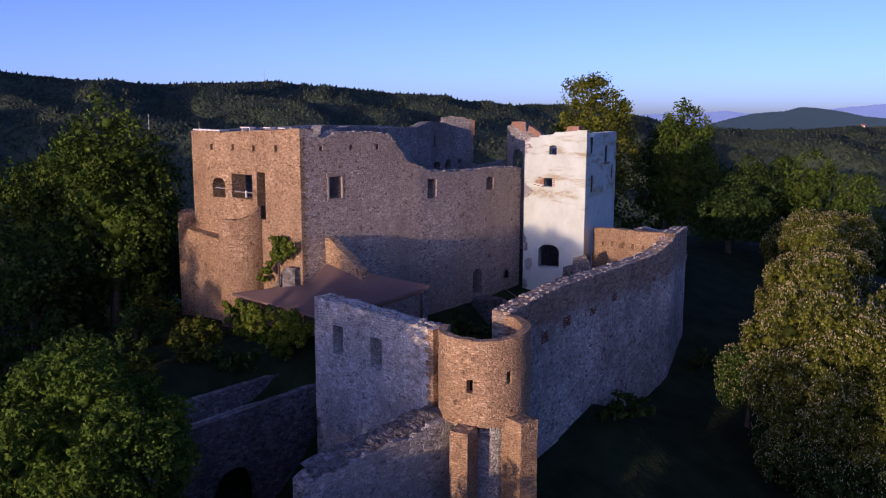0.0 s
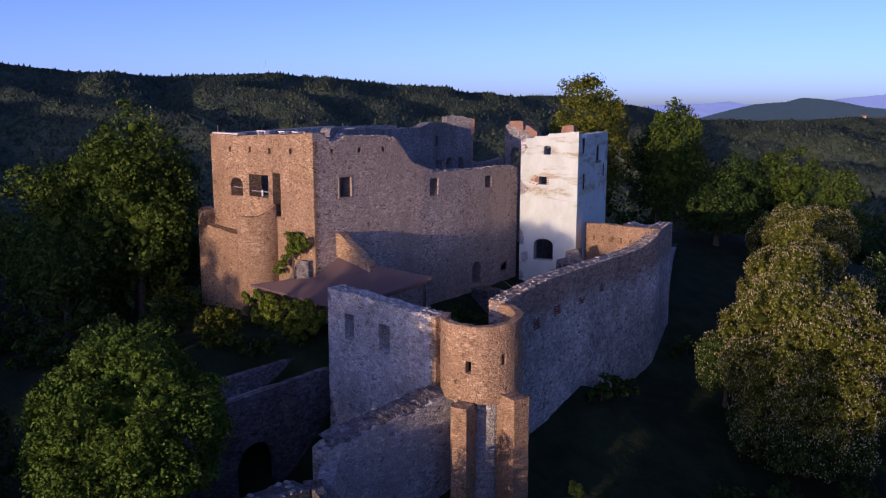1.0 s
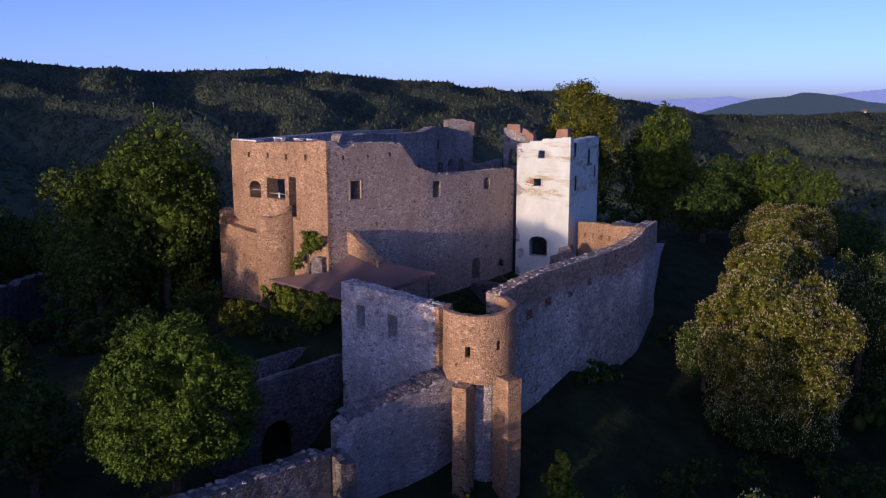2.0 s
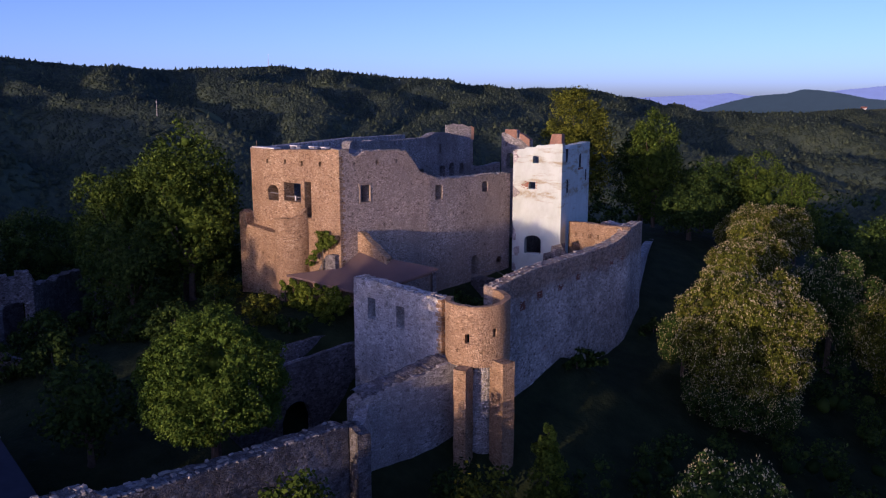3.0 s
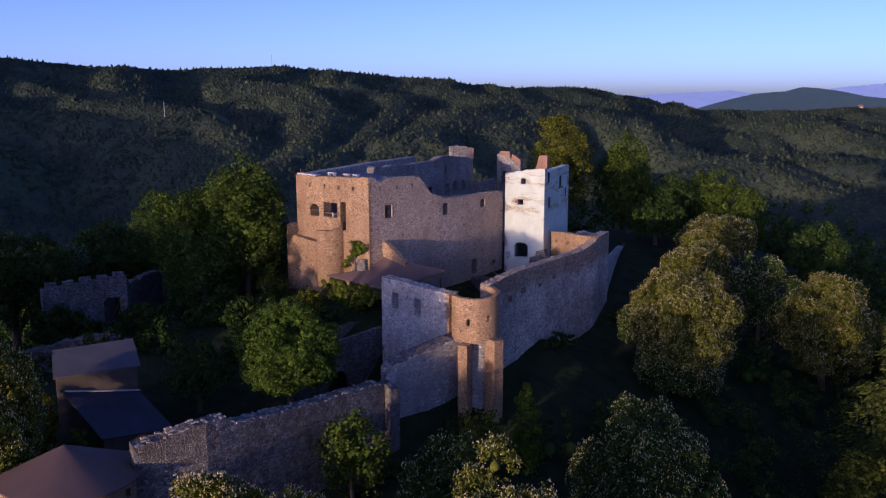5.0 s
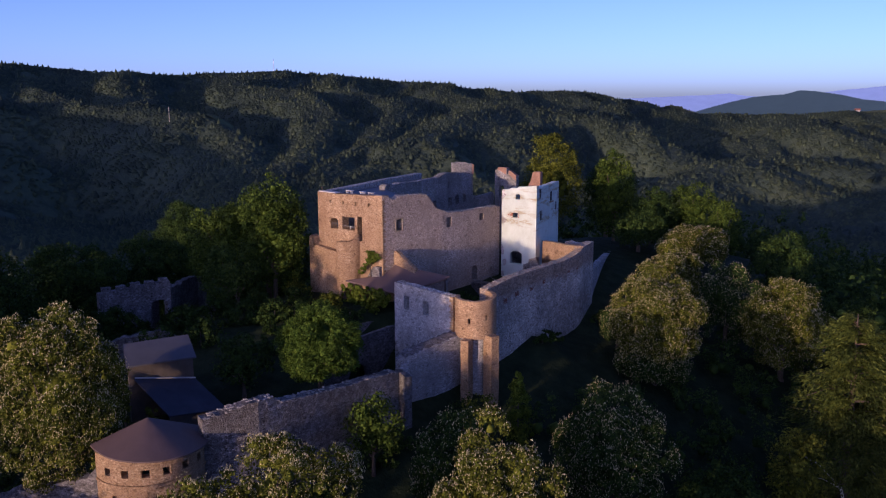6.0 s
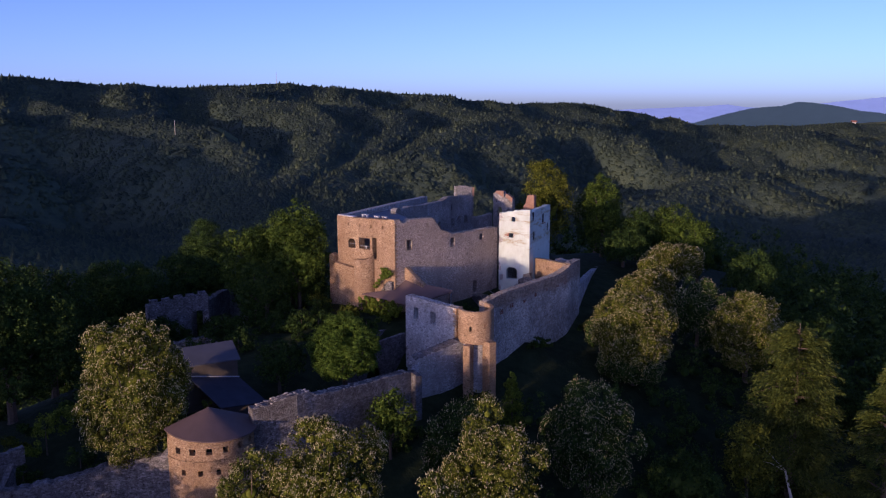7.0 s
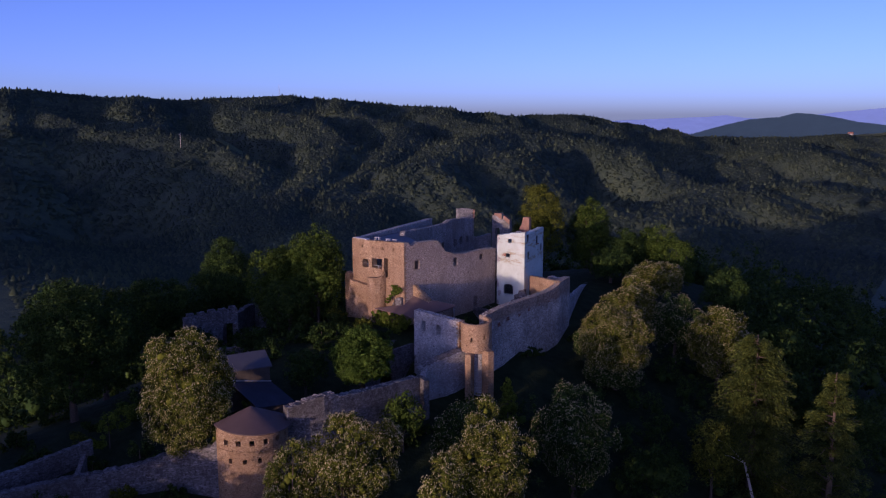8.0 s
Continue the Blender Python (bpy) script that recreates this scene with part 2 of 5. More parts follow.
def box_mesh(name, corner_a, corner_b, material, yaw=0.0, origin=(0, 0, 0), bevel=0.02):
    bm = bmesh.new()
    a, b = Vector(corner_a), Vector(corner_b)
    m = Matrix.Translation(origin) @ Matrix.Rotation(yaw, 4, "Z") @ Matrix.Translation((a + b) / 2) @ Matrix.Diagonal((*(b - a), 1))
    bmesh.ops.create_cube(bm, size=1, matrix=m)
    if bevel:
        bmesh.ops.bevel(bm, geom=bm.edges[:], offset=bevel, segments=1, affect="EDGES")
    return bm_mesh(name, bm, material)


def lerp_table(table):
    xs, zs = [p[0] for p in table], [p[1] for p in table]
    return lambda u: float(np.interp(u, xs, zs))


def ruin_wall(name, plan, top, base, thick, material, openings=(), step=0.32, rough=0.03, ragged=0.13, row=0.5, closed=False):
    """A masonry wall along the plan's line, its face on the right-hand side as one walks along it; openings: (u0, u1, z0, z1, rise of the arch).
    top and base: heights, or tables of (u, z)."""
    pts = [Vector((*p, 0)) for p in plan]
    if closed:
        pts.append(pts[0].copy())
    cum = [0.0]
    for p, q in zip(pts, pts[1:]):
        cum.append(cum[-1] + (q - p).length)
    length = cum[-1]
    seg_n = [Vector(((q - p).y, -(q - p).x, 0)).normalized() for p, q in zip(pts, pts[1:])]
    top_f = lerp_table(top) if isinstance(top, (list, tuple)) else (lambda u: top)
    base_f = lerp_table(base) if isinstance(base, (list, tuple)) else (lambda u: base)
    marks = set(round(c, 3) for c in cum) | {round(v, 3) for o in openings for v in o[:2]}
    for o in openings:
        if o[4]:
            marks |= {round(o[0] + (o[1] - o[0]) * k / 8, 3) for k in range(9)}
    if isinstance(top, (list, tuple)):
        marks |= {round(p[0], 3) for p in top if 0 < p[0] < length}
    us = sorted(m for m in marks if -1e-6 <= m <= length + 1e-6)
    full = []
    for a, b in zip(us, us[1:]):
        if b - a < 0.02:
            continue
        k = max(1, round((b - a) / step))
        full += [a + (b - a) * i / k for i in range(k)]
    us = full + [length]

    def at(u):
        i = 0
        while i < len(seg_n) - 1 and u > cum[i + 1] + 1e-5:
            i += 1
        p = pts[i] + (pts[i + 1] - pts[i]) * ((u - cum[i]) / max(cum[i + 1] - cum[i], 1e-9))
        nrm = seg_n[i].copy()
        j = None
        if abs(u - cum[i + 1]) < 1e-4 and (i + 1 < len(seg_n) or closed):
            j = (i + 1) % len(seg_n)
        elif u < 1e-4 and closed:
            j = len(seg_n) - 1
        if j is not None:
            s = (seg_n[i] + seg_n[j]).normalized()
            nrm = s / max(0.4, s.dot(seg_n[i]))
        return p, nrm

    def limits(o, u):
        mid, half = (o[0] + o[1]) / 2, (o[1] - o[0]) / 2
        k = min(1.0, abs(u - mid) / half)
        return o[2], o[3] - o[4] * (1 - math.sqrt(max(0.0, 1 - k * k)))

    places, tops = [at(u) for u in us], []
    for u, (p, _) in zip(us, places):
        r = ragged * (noise.noise((p.x * 0.9, p.y * 0.9, 7.1)) + 0.8 * noise.noise((p.x * 2.7, p.y * 2.7, 3.3)) + 0.5 * noise.noise((p.x * 7.3, p.y * 7.3, 1.3)))
        tops.append(top_f(u) + r)
    if closed:
        tops[-1] = tops[0]
    verts, faces, index = [], [], {}

    def vert(i, z, side):
        if closed and i == len(us) - 1:
            i = 0
        key = (i, round(z, 3), side)
        if key not in index:
            p, nrm = places[i]
            w = Vector((p.x, p.y, z)) - nrm * (thick if side else 0.0)
            d = rough * (noise.noise(w * 0.8) + 0.7 * noise.noise(w * 2.3))
            w += nrm * d * (-1 if side else 1)
            index[key] = len(verts)
            verts.append(w)
        return index[key]

    def chain(i, a, b):
        zs = {round(a, 3), round(b, 3)}
        k = math.ceil((a + 0.05) / row)
        while k * row < b - 0.12:
            zs.add(round(k * row, 3)) if k * row > a + 0.05 else None
            k += 1
        for o in openings:
            if o[0] - 1e-3 <= us[i] <= o[1] + 1e-3:
                for v in limits(o, us[i]):
                    if a + 1e-3 < v < b - 1e-3:
                        zs.add(round(v, 3))
        return sorted(zs)

    def strip(i, j, ab, cd, side):
        left, right = [vert(i, z, side) for z in chain(i, *ab)], [vert(j, z, side) for z in chain(j, *cd)]
        lz, rz = chain(i, *ab), chain(j, *cd)
        a = b = 0
        while a < len(left) - 1 or b < len(right) - 1:
            if b == len(right) - 1 or (a < len(left) - 1 and lz[a + 1] <= rz[b + 1]):
                f = (left[a], right[b], left[a + 1])
                a += 1
            else:
                f = (left[a], right[b], right[b + 1])
                b += 1
            if len(set(f)) == 3:
                faces.append(f if not side else f[::-1])

    def bridge(ia, za, ib, zb, flip=False):
        f = (vert(ia, za, 0), vert(ib, zb, 0), vert(ib, zb, 1), vert(ia, za, 1))
        faces.append(f[::-1] if flip else f)

    for i in range(len(us) - 1):
        j, mid = i + 1, (us[i] + us[i + 1]) / 2
        spans, lo = [], (base_f(us[i]), base_f(us[j]))
        for o in sorted((o for o in openings if o[0] < mid < o[1]), key=lambda o: o[2]):
            (a0, a1), (b0, b1) = limits(o, us[i]), limits(o, us[j])
            if a0 > lo[0] + 0.02:
                spans.append((lo, (a0, b0)))
                bridge(i, a0, j, b0)
            lo = (a1, b1)
            if a1 < tops[i] - 0.02:
                bridge(i, a1, j, b1, True)
            for k, edge in ((i, o[0]), (j, o[1])):
                if abs(us[k] - edge) < 1e-3:
                    zs = chain(k, *limits(o, us[k]))
                    for p, q in zip(zs, zs[1:]):
                        bridge(k, p, k, q, k == j)
        if lo[0] < tops[i] - 0.02:
            spans.append((lo, (tops[i], tops[j])))
            bridge(i, tops[i], j, tops[j])
        for (a, c), (b, d) in spans:
            strip(i, j, (a, b), (c, d), 0)
            strip(i, j, (a, b), (c, d), 1)
    if not closed:
        for k in (0, len(us) - 1):
            zs = chain(k, base_f(us[k]), tops[k])
            for p, q in zip(zs, zs[1:]):
                bridge(k, p, k, q, k == 0)
    faces = [f for f in faces if len(set(f)) == len(f)]
    return raw_mesh(name, verts, faces, material)


def cap_stones(parent, plan, top, thick, seed, ragged=0.13, every=0.36):
    """Loose weathered stones along a ruined wall's top, one joined course."""
    rng = random.Random(seed)
    top_f = lerp_table(top)
    verts, faces, u0 = [], [], 0.0
    for a, b in zip(plan, plan[1:]):
        a, b = Vector((*a, 0)), Vector((*b, 0))
        way = (b - a).normalized()
        side = Vector((way.y, -way.x, 0))
        for i in range(int((b - a).length / every)):
            u = (i + rng.uniform(0.1, 0.9)) * every
            for f in (0.08, 0.5, 0.9):
                if rng.random() < 0.4:
                    continue
                p = a + way * u - side * thick * f
                r = ragged * (noise.noise((p.x * 0.9, p.y * 0.9, 7.1)) + 0.8 * noise.noise((p.x * 2.7, p.y * 2.7, 3.3)))
                size = Vector((rng.uniform(0.10, 0.26), rng.uniform(0.08, 0.18), rng.uniform(0.03, 0.07)))
                m = Matrix.Translation((p.x, p.y, top_f(u0 + u) + r + 0.02)) @ Euler((rng.uniform(-0.15, 0.15), rng.uniform(-0.15, 0.15), math.atan2(way.y, way.x) + rng.uniform(-0.4, 0.4))).to_matrix().to_4x4()
                k = len(verts)
                for x, y, z in ((-1, -1, -1), (1, -1, -1), (1, 1, -1), (-1, 1, -1), (-0.8, -0.8, 1), (0.8, -0.8, 1), (0.8, 0.8, 1), (-0.8, 0.8, 1)):
                    verts.append(m @ Vector((x * size.x * rng.uniform(0.8, 1.1), y * size.y * rng.uniform(0.8, 1.1), z * size.z)))
                faces += [tuple(k + q for q in f4) for f4 in ((3, 2, 1, 0), (4, 5, 6, 7), (0, 1, 5, 4), (1, 2, 6, 5), (2, 3, 7, 6), (3, 0, 4, 7))]
        u0 += (b - a).length
    part("cap_stone_course", raw_mesh("cap_stone_course", verts, faces, CAP), parent, "weathered loose stones along the broken top", "stuff")


def quoins(parent, x, y, sx, sy, z0, z1, material, seed):
    """Dressed corner stones, long and short by turns; sx, sy: the ways in which the two faces run from the corner."""
    rng = random.Random(seed)
    z, k = z0, 0
    while z < z1 - 0.3:
        h = rng.uniform(0.27, 0.40)
        a, b = (0.62, 0.36) if k % 2 else (0.36, 0.62)
        a, b = a * rng.uniform(0.85, 1.15), b * rng.uniform(0.85, 1.15)
        ox, oy = -sx * 0.03, -sy * 0.03
        x0, x1 = sorted((x + ox, x + sx * a))
        y0, y1 = sorted((y + oy, y + sy * b))
        part("quoin", box_mesh("quoin", (x0, y0, z + 0.012), (x1, y1, z + h - 0.012), material, bevel=0.025), parent)
        z += h
        k += 1


def arc(cx, cy, r, a0, a1, n):
    return [(cx + r * math.cos(radians(a0 + (a1 - a0) * k / n)), cy + r * math.sin(radians(a0 + (a1 - a0) * k / n))) for k in range(n + 1)]


# ---- ground ----
def soft(v, w):
    v = np.asarray(v, float) / w
    return w * np.log1p(np.exp(np.clip(v, -30, 30))) if np.ndim(v) else w * math.log1p(math.exp(max(-30, min(30, v))))


def crest(points, slope, rounding):
    """The stretches of a ridge line: from x, y, height, to x, y, height, flank slope, rounding."""
    return [(*p, *q, slope, rounding) for p, q in zip(points, points[1:])]


RIDGES = (
    crest([(-1900, 60, 130), (-1479, 284, 111), (-1382, 448, 100), (-1365, 621, 91), (-1368, 726, 87), (-1366, 829, 93), (-1342, 954, 98), (-1299, 1090, 88), (-1207, 1261, 75)], 0.30, 40)
    + crest([(-1207, 1261, 72), (-1157, 1437, 56), (-1163, 1496, 60), (-1173, 1737, 58), (-1168, 1860, 41), (-1106, 1955, 20), (-995, 1902, 4)], 0.26, 40)
    + crest([(-995, 1902, 4), (-916, 2052, 2), (-768, 2114, -2), (-672, 2148, 8), (-556, 2182, 18), (300, 2500, 18)], 0.20, 60)
    + crest([(-1300, 420, 78), (-1064, 438, 42), (-984, 490, 35), (-910, 519, 28), (-802, 505, 1), (-680, 417, -25)], 0.46, 16)
    + crest([(-1238, 749, 73), (-1038, 776, 60), (-856, 684, 29), (-753, 573, 0), (-655, 454, -20), (-588, 375, -31)], 0.48, 14)
    + crest([(-1185, 993, 64), (-947, 884, 43), (-806, 741, 15), (-704, 601, -5), (-611, 462, -24)], 0.48, 14)
    + crest([(-1150, 1180, 60), (-782, 969, 38), (-731, 815, 28), (-636, 631, 3), (-606, 516, -23), (-564, 425, -34)], 0.42, 26)
    + crest([(-782, 969, 38), (-715, 1020, 30), (-605, 1032, 9), (-488, 983, -27), (-412, 909, -48)], 0.42, 26)
    + crest([(-392, 750, -47), (-404, 857, -34), (-399, 969, -26), (-352, 1042, -28), (-301, 1059, -36), (-217, 1030, -50)], 0.36, 30)
    + crest([(-560, 1500, 14), (-479, 1368, 2), (-422, 1387, -15), (-355, 1355, -33), (-248, 1330, -51)], 0.30, 40)
    # Unseen ridge added on the sun's side to shade the left valley.
    + crest([(-250, -430, 0), (-560, -400, 28), (-900, -390, 76), (-1250, -380, 104)], 0.32, 60)
)


def ground_z(x, y):
    """Height of the land; x and y are arrays or numbers."""
    x, y = np.asarray(x, float), np.asarray(y, float)
    hill = 24.2 - 0.40 * soft(x + 43, 3) - 0.15 * soft(30 - y, 4) - 0.40 * soft(-65 - x, 4) - 0.25 * soft(y - 112, 8)
    hill = hill - 8.0 * np.exp(-(((x + 39.5) / 6.5) ** 4 + ((y - 26) / 7.2) ** 4))
    hill = hill - 3.3 * np.exp(-(((x + 40) / 7) ** 4 + ((y - 49) / 11) ** 4)) - 2.6 * np.exp(-(((x + 25.5) / 4.5) ** 2 + ((y - 29) / 5.5) ** 2))
    hill = hill - 1.5 * np.exp(-(((x + 31) / 5) ** 2 + ((y - 59) / 8) ** 2)) + 1.6 * np.exp(-(((x + 29) / 3.5) ** 2 + ((y - 47.5) / 3) ** 2))
    z = np.full(np.shape(x), -75.0)
    parts, far = [hill], np.clip((np.hypot(x + 45, y - 40) - 170) / 120, 0, 1)
    along = 0.5 * x + 0.87 * y + 40 * np.sin(0.011 * x - 0.006 * y) + 25 * np.sin(0.019 * y + 0.5)
    gully = np.abs(np.sin(along * math.pi / 172)) + 0.40 * np.abs(np.sin(along * math.pi / 71 + 0.9 + 0.008 * x))
    for ax, ay, ah, bx, by, bh, s, w in RIDGES:
        dx, dy = bx - ax, by - ay
        t = np.clip(((x - ax) * dx + (y - ay) * dy) / (dx * dx + dy * dy), 0, 1)
        d = np.hypot(x - ax - t * dx, y - ay - t * dy)
        wob = 1 + 0.35 * np.sin(x * 0.021 + y * 0.013 + 1.3) * np.sin(y * 0.017 - x * 0.011)
        deep = 16 * far * np.clip(d / 70, 0, 1) * np.clip((500 - d) / 300, 0, 1)
        parts.append(ah + t * (bh - ah) - s * wob * (np.sqrt(d * d + w * w) - w) + deep * (gully - 0.9))
    for p in parts:
        k = 2.5
        z = np.maximum(z, p) + k * np.log1p(np.exp(-np.abs(z - p) / k)) * np.exp(-np.abs(z - p) / 20) * 0.6
    return z


def build_ground():
    ang = np.concatenate([np.radians(np.linspace(93, 181, 265)), np.radians(np.linspace(181, 453, 91))[1:-1]])
    rad = np.concatenate([np.linspace(0, 120, 49)[1:], 120 * (4700 / 120) ** (np.linspace(0, 1, 150)[1:])])
    cx, cy = -30.0, 10.0
    a, r = np.meshgrid(ang, rad)
    x, y = cx + r * np.cos(a), cy + r * np.sin(a)
    z = ground_z(x, y)
    n = len(ang)
    verts = [(cx, cy, float(ground_z(cx, cy)))] + np.stack([x, y, z], -1).reshape(-1, 3).tolist()
    faces = [(0, 1 + j, 1 + (j + 1) % n) for j in range(n)]
    for i in range(len(rad) - 1):
        b = 1 + i * n
        faces += [(b + j, b + n + j, b + n + (j + 1) % n, b + (j + 1) % n) for j in range(n)]
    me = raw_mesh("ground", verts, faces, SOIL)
    me.polygons.foreach_set("use_smooth", [True] * len(me.polygons))
    tagged(new("ground", me), "dark wooded hills and grassy castle hill", "ground", kind="structure")


build_ground()


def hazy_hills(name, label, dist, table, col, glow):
    """A far range, kilometres off, with the evening haze painted into its colour and glow."""
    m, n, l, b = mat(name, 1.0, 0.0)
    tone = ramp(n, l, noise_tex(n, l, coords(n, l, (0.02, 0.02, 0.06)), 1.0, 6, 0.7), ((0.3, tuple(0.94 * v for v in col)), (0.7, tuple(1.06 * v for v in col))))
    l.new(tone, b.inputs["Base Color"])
    # The hills give no light of their own; this glow imitates haze.
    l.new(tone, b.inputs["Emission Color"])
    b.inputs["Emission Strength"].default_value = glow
    f = lerp_table(table)
    verts, faces = [], []
    steps = 400
    for k in range(steps + 1):
        a = table[0][0] + (table[-1][0] - table[0][0]) * k / steps
        x, y = 20 + dist * math.cos(radians(a)), -20 + dist * math.sin(radians(a))
        z = f(a) + 2 * noise.noise((a * 0.9, dist * 0.01, 2.0)) + 2.5 * noise.noise((a * 9.1, 0, 5.0)) + 2.0 * noise.noise((a * 31.0, 0, 1.0))
        verts += [(x, y, -150), (x, y, z), (x * 1.05, y * 1.05, -150)]
    for k in range(steps):
        p = 3 * k
        faces += [(p, p + 3, p + 4, p + 1), (p + 1, p + 4, p + 5, p + 2)]
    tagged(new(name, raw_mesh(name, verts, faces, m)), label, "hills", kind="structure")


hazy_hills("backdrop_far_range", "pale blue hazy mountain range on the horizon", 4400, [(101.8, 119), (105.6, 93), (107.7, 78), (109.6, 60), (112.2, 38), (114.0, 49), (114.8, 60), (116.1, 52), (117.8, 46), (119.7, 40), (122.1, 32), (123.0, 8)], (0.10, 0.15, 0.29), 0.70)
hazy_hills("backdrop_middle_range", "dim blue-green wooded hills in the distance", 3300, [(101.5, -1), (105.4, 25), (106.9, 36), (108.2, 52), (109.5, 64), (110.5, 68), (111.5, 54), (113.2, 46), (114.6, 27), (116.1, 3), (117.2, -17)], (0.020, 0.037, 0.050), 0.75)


def slab_roof(name, corners, thick, material):
    verts = [Vector(c) for c in corners] + [Vector(c) - Vector((0, 0, thick)) for c in corners]
    n = len(corners)
    faces = [tuple(range(n)), tuple(range(2 * n - 1, n - 1, -1))] + [(k, k + n, (k + 1) % n + n, (k + 1) % n) for k in range(n)]
    return raw_mesh(name, verts, faces, material)


def tube(points, radii, sides=7):
    verts, faces = [], []
    for k, (p, r) in enumerate(zip(points, radii)):
        d = (Vector(points[min(k + 1, len(points) - 1)]) - Vector(points[max(k - 1, 0)])).normalized()
        a = d.orthogonal().normalized()
        b = d.cross(a)
        for s in range(sides):
            w = 2 * math.pi * s / sides
            verts.append(Vector(p) + (a * math.cos(w) + b * math.sin(w)) * r)
    for k in range(len(points) - 1):
        for s in range(sides):
            faces.append((k * sides + s, k * sides + (s + 1) % sides, (k + 1) * sides + (s + 1) % sides, (k + 1) * sides + s))
    return verts, faces


# ---- the castle ----
palace = thing("palace_ruin", "roofless ruined palace of warm brown rubble stone", "castle ruin", (-52, 45, 24))
palace_front = part("wall", ruin_wall("wall", [(-61.4, 35.5), (-48.1, 36.25)], [(0, 38.6), (4, 38.55), (9, 38.75), (13.3, 38.95)], 22, 1.3, STONE,
     [(2.65, 4.3, 33.45, 35.0, 0.45), (5.2, 7.75, 33.55, 35.4, 0.0), (8.3, 9.3, 32.15, 35.65, 0.0),
      (2.55, 2.85, 37.15, 37.6, 0), (5.3, 5.6, 37.2, 37.65, 0), (7.9, 8.2, 37.2, 37.65, 0), (10.5, 10.8, 37.25, 37.7, 0)], ragged=0.07, step=0.3), palace, "sunlit wall with a loggia opening and putlog holes")
palace_side = part("wall", ruin_wall("wall", [(-48.1, 36.25), (-47.82, 48.0), (-48.3, 61.9)],
     [(0, 38.9), (1.1, 38.8), (1.4, 38.35), (3.0, 38.42), (3.4, 38.66), (5, 38.6), (8.5, 38.45), (9.0, 37.9), (9.5, 37.4), (10.4, 36.3), (11.8, 35.7), (13.4, 35.25), (20, 35.12), (25.8, 35.1)], 22, 1.2, KEEP_STONE,
     [(2.55, 3.75, 33.8, 35.4, 0), (12.7, 13.8, 33.1, 34.7, 0.0), (20.5, 21.5, 33.3, 34.5, 0.2),
      (1.7, 2.0, 37.3, 37.7, 0), (4.5, 4.8, 37.3, 37.7, 0), (7.1, 7.4, 37.3, 37.7, 0), (18.7, 20.0, 24.0, 26.3, 0.5), (23.2, 24.2, 24.8, 25.6, 0.3)], ragged=0.13, step=0.45, rough=0.02, row=0.5), palace)
part("wall", ruin_wall("wall", [(-72.3, 66.5), (-66.2, 52.0), (-61.4, 35.5)], [(0, 38.6), (16, 38.9), (33, 38.6)], 22, 1.3, GREY_STONE, ragged=0.05), palace)
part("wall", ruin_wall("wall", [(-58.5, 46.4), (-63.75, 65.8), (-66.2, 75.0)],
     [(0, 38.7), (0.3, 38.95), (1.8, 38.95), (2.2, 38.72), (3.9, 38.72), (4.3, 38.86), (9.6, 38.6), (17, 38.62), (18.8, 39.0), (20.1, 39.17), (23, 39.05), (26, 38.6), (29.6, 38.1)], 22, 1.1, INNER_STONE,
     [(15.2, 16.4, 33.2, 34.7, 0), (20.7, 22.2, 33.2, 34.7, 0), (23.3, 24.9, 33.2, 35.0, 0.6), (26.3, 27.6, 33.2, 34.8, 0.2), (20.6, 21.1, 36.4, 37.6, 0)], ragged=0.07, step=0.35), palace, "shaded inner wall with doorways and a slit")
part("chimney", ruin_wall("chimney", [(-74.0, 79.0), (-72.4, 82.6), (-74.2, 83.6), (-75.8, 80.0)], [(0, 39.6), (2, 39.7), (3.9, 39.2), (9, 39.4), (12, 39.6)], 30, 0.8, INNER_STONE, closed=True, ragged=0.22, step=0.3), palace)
part("chimney_edge", ruin_wall("chimney_edge", [(-72.75, 81.9), (-72.3, 82.75), (-73.0, 83.1)], [(0, 39.1), (0.5, 39.35), (1.7, 38.9)], 37.3, 0.35, BRICK, ragged=0.1, step=0.25, row=0.3), palace, "torn red brick edge")
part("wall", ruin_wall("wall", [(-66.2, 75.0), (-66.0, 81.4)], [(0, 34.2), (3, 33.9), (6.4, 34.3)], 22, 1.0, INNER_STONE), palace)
part("floor_deck", slab_roof("floor_deck", [(-59.9, 36.9, 38.15), (-49.5, 37.5, 38.15), (-50.2, 42.5, 38.1), (-58, 46.5, 38.1), (-63.6, 50.0, 38.1)], 0.35, ROOF_GREY), palace, "grey terrace surface behind the parapet")
part("coping", slab_roof("coping", [(-61.3, 35.6, 38.76), (-57.6, 35.75, 38.72), (-57.7, 36.7, 38.72), (-61.4, 36.5, 38.76)], 0.12, SLAB), palace, "pale coping slabs")
for k, (x0, x1, z0, z1) in enumerate(((2.4, 2.55, 33.7, 35.55), (3.75, 3.9, 33.7, 35.55))):
    part("window_jamb", box_mesh("window_jamb", (-48.3, 36.25 + x0, z0), (-47.99, 36.25 + x1, z1), SURROUND, bevel=0.015), palace_side, "pale dressed stone jamb")
part("window_lintel", box_mesh("window_lintel", (-48.3, 38.55, 35.4), (-47.975, 40.25, 35.62), SURROUND, bevel=0.015), palace_side, "pale dressed stone lintel")
part("window_lintel", box_mesh("window_lintel", (-48.3, 38.6, 33.66), (-47.975, 40.2, 33.8), SURROUND, bevel=0.015), palace_side, "pale dressed stone sill")
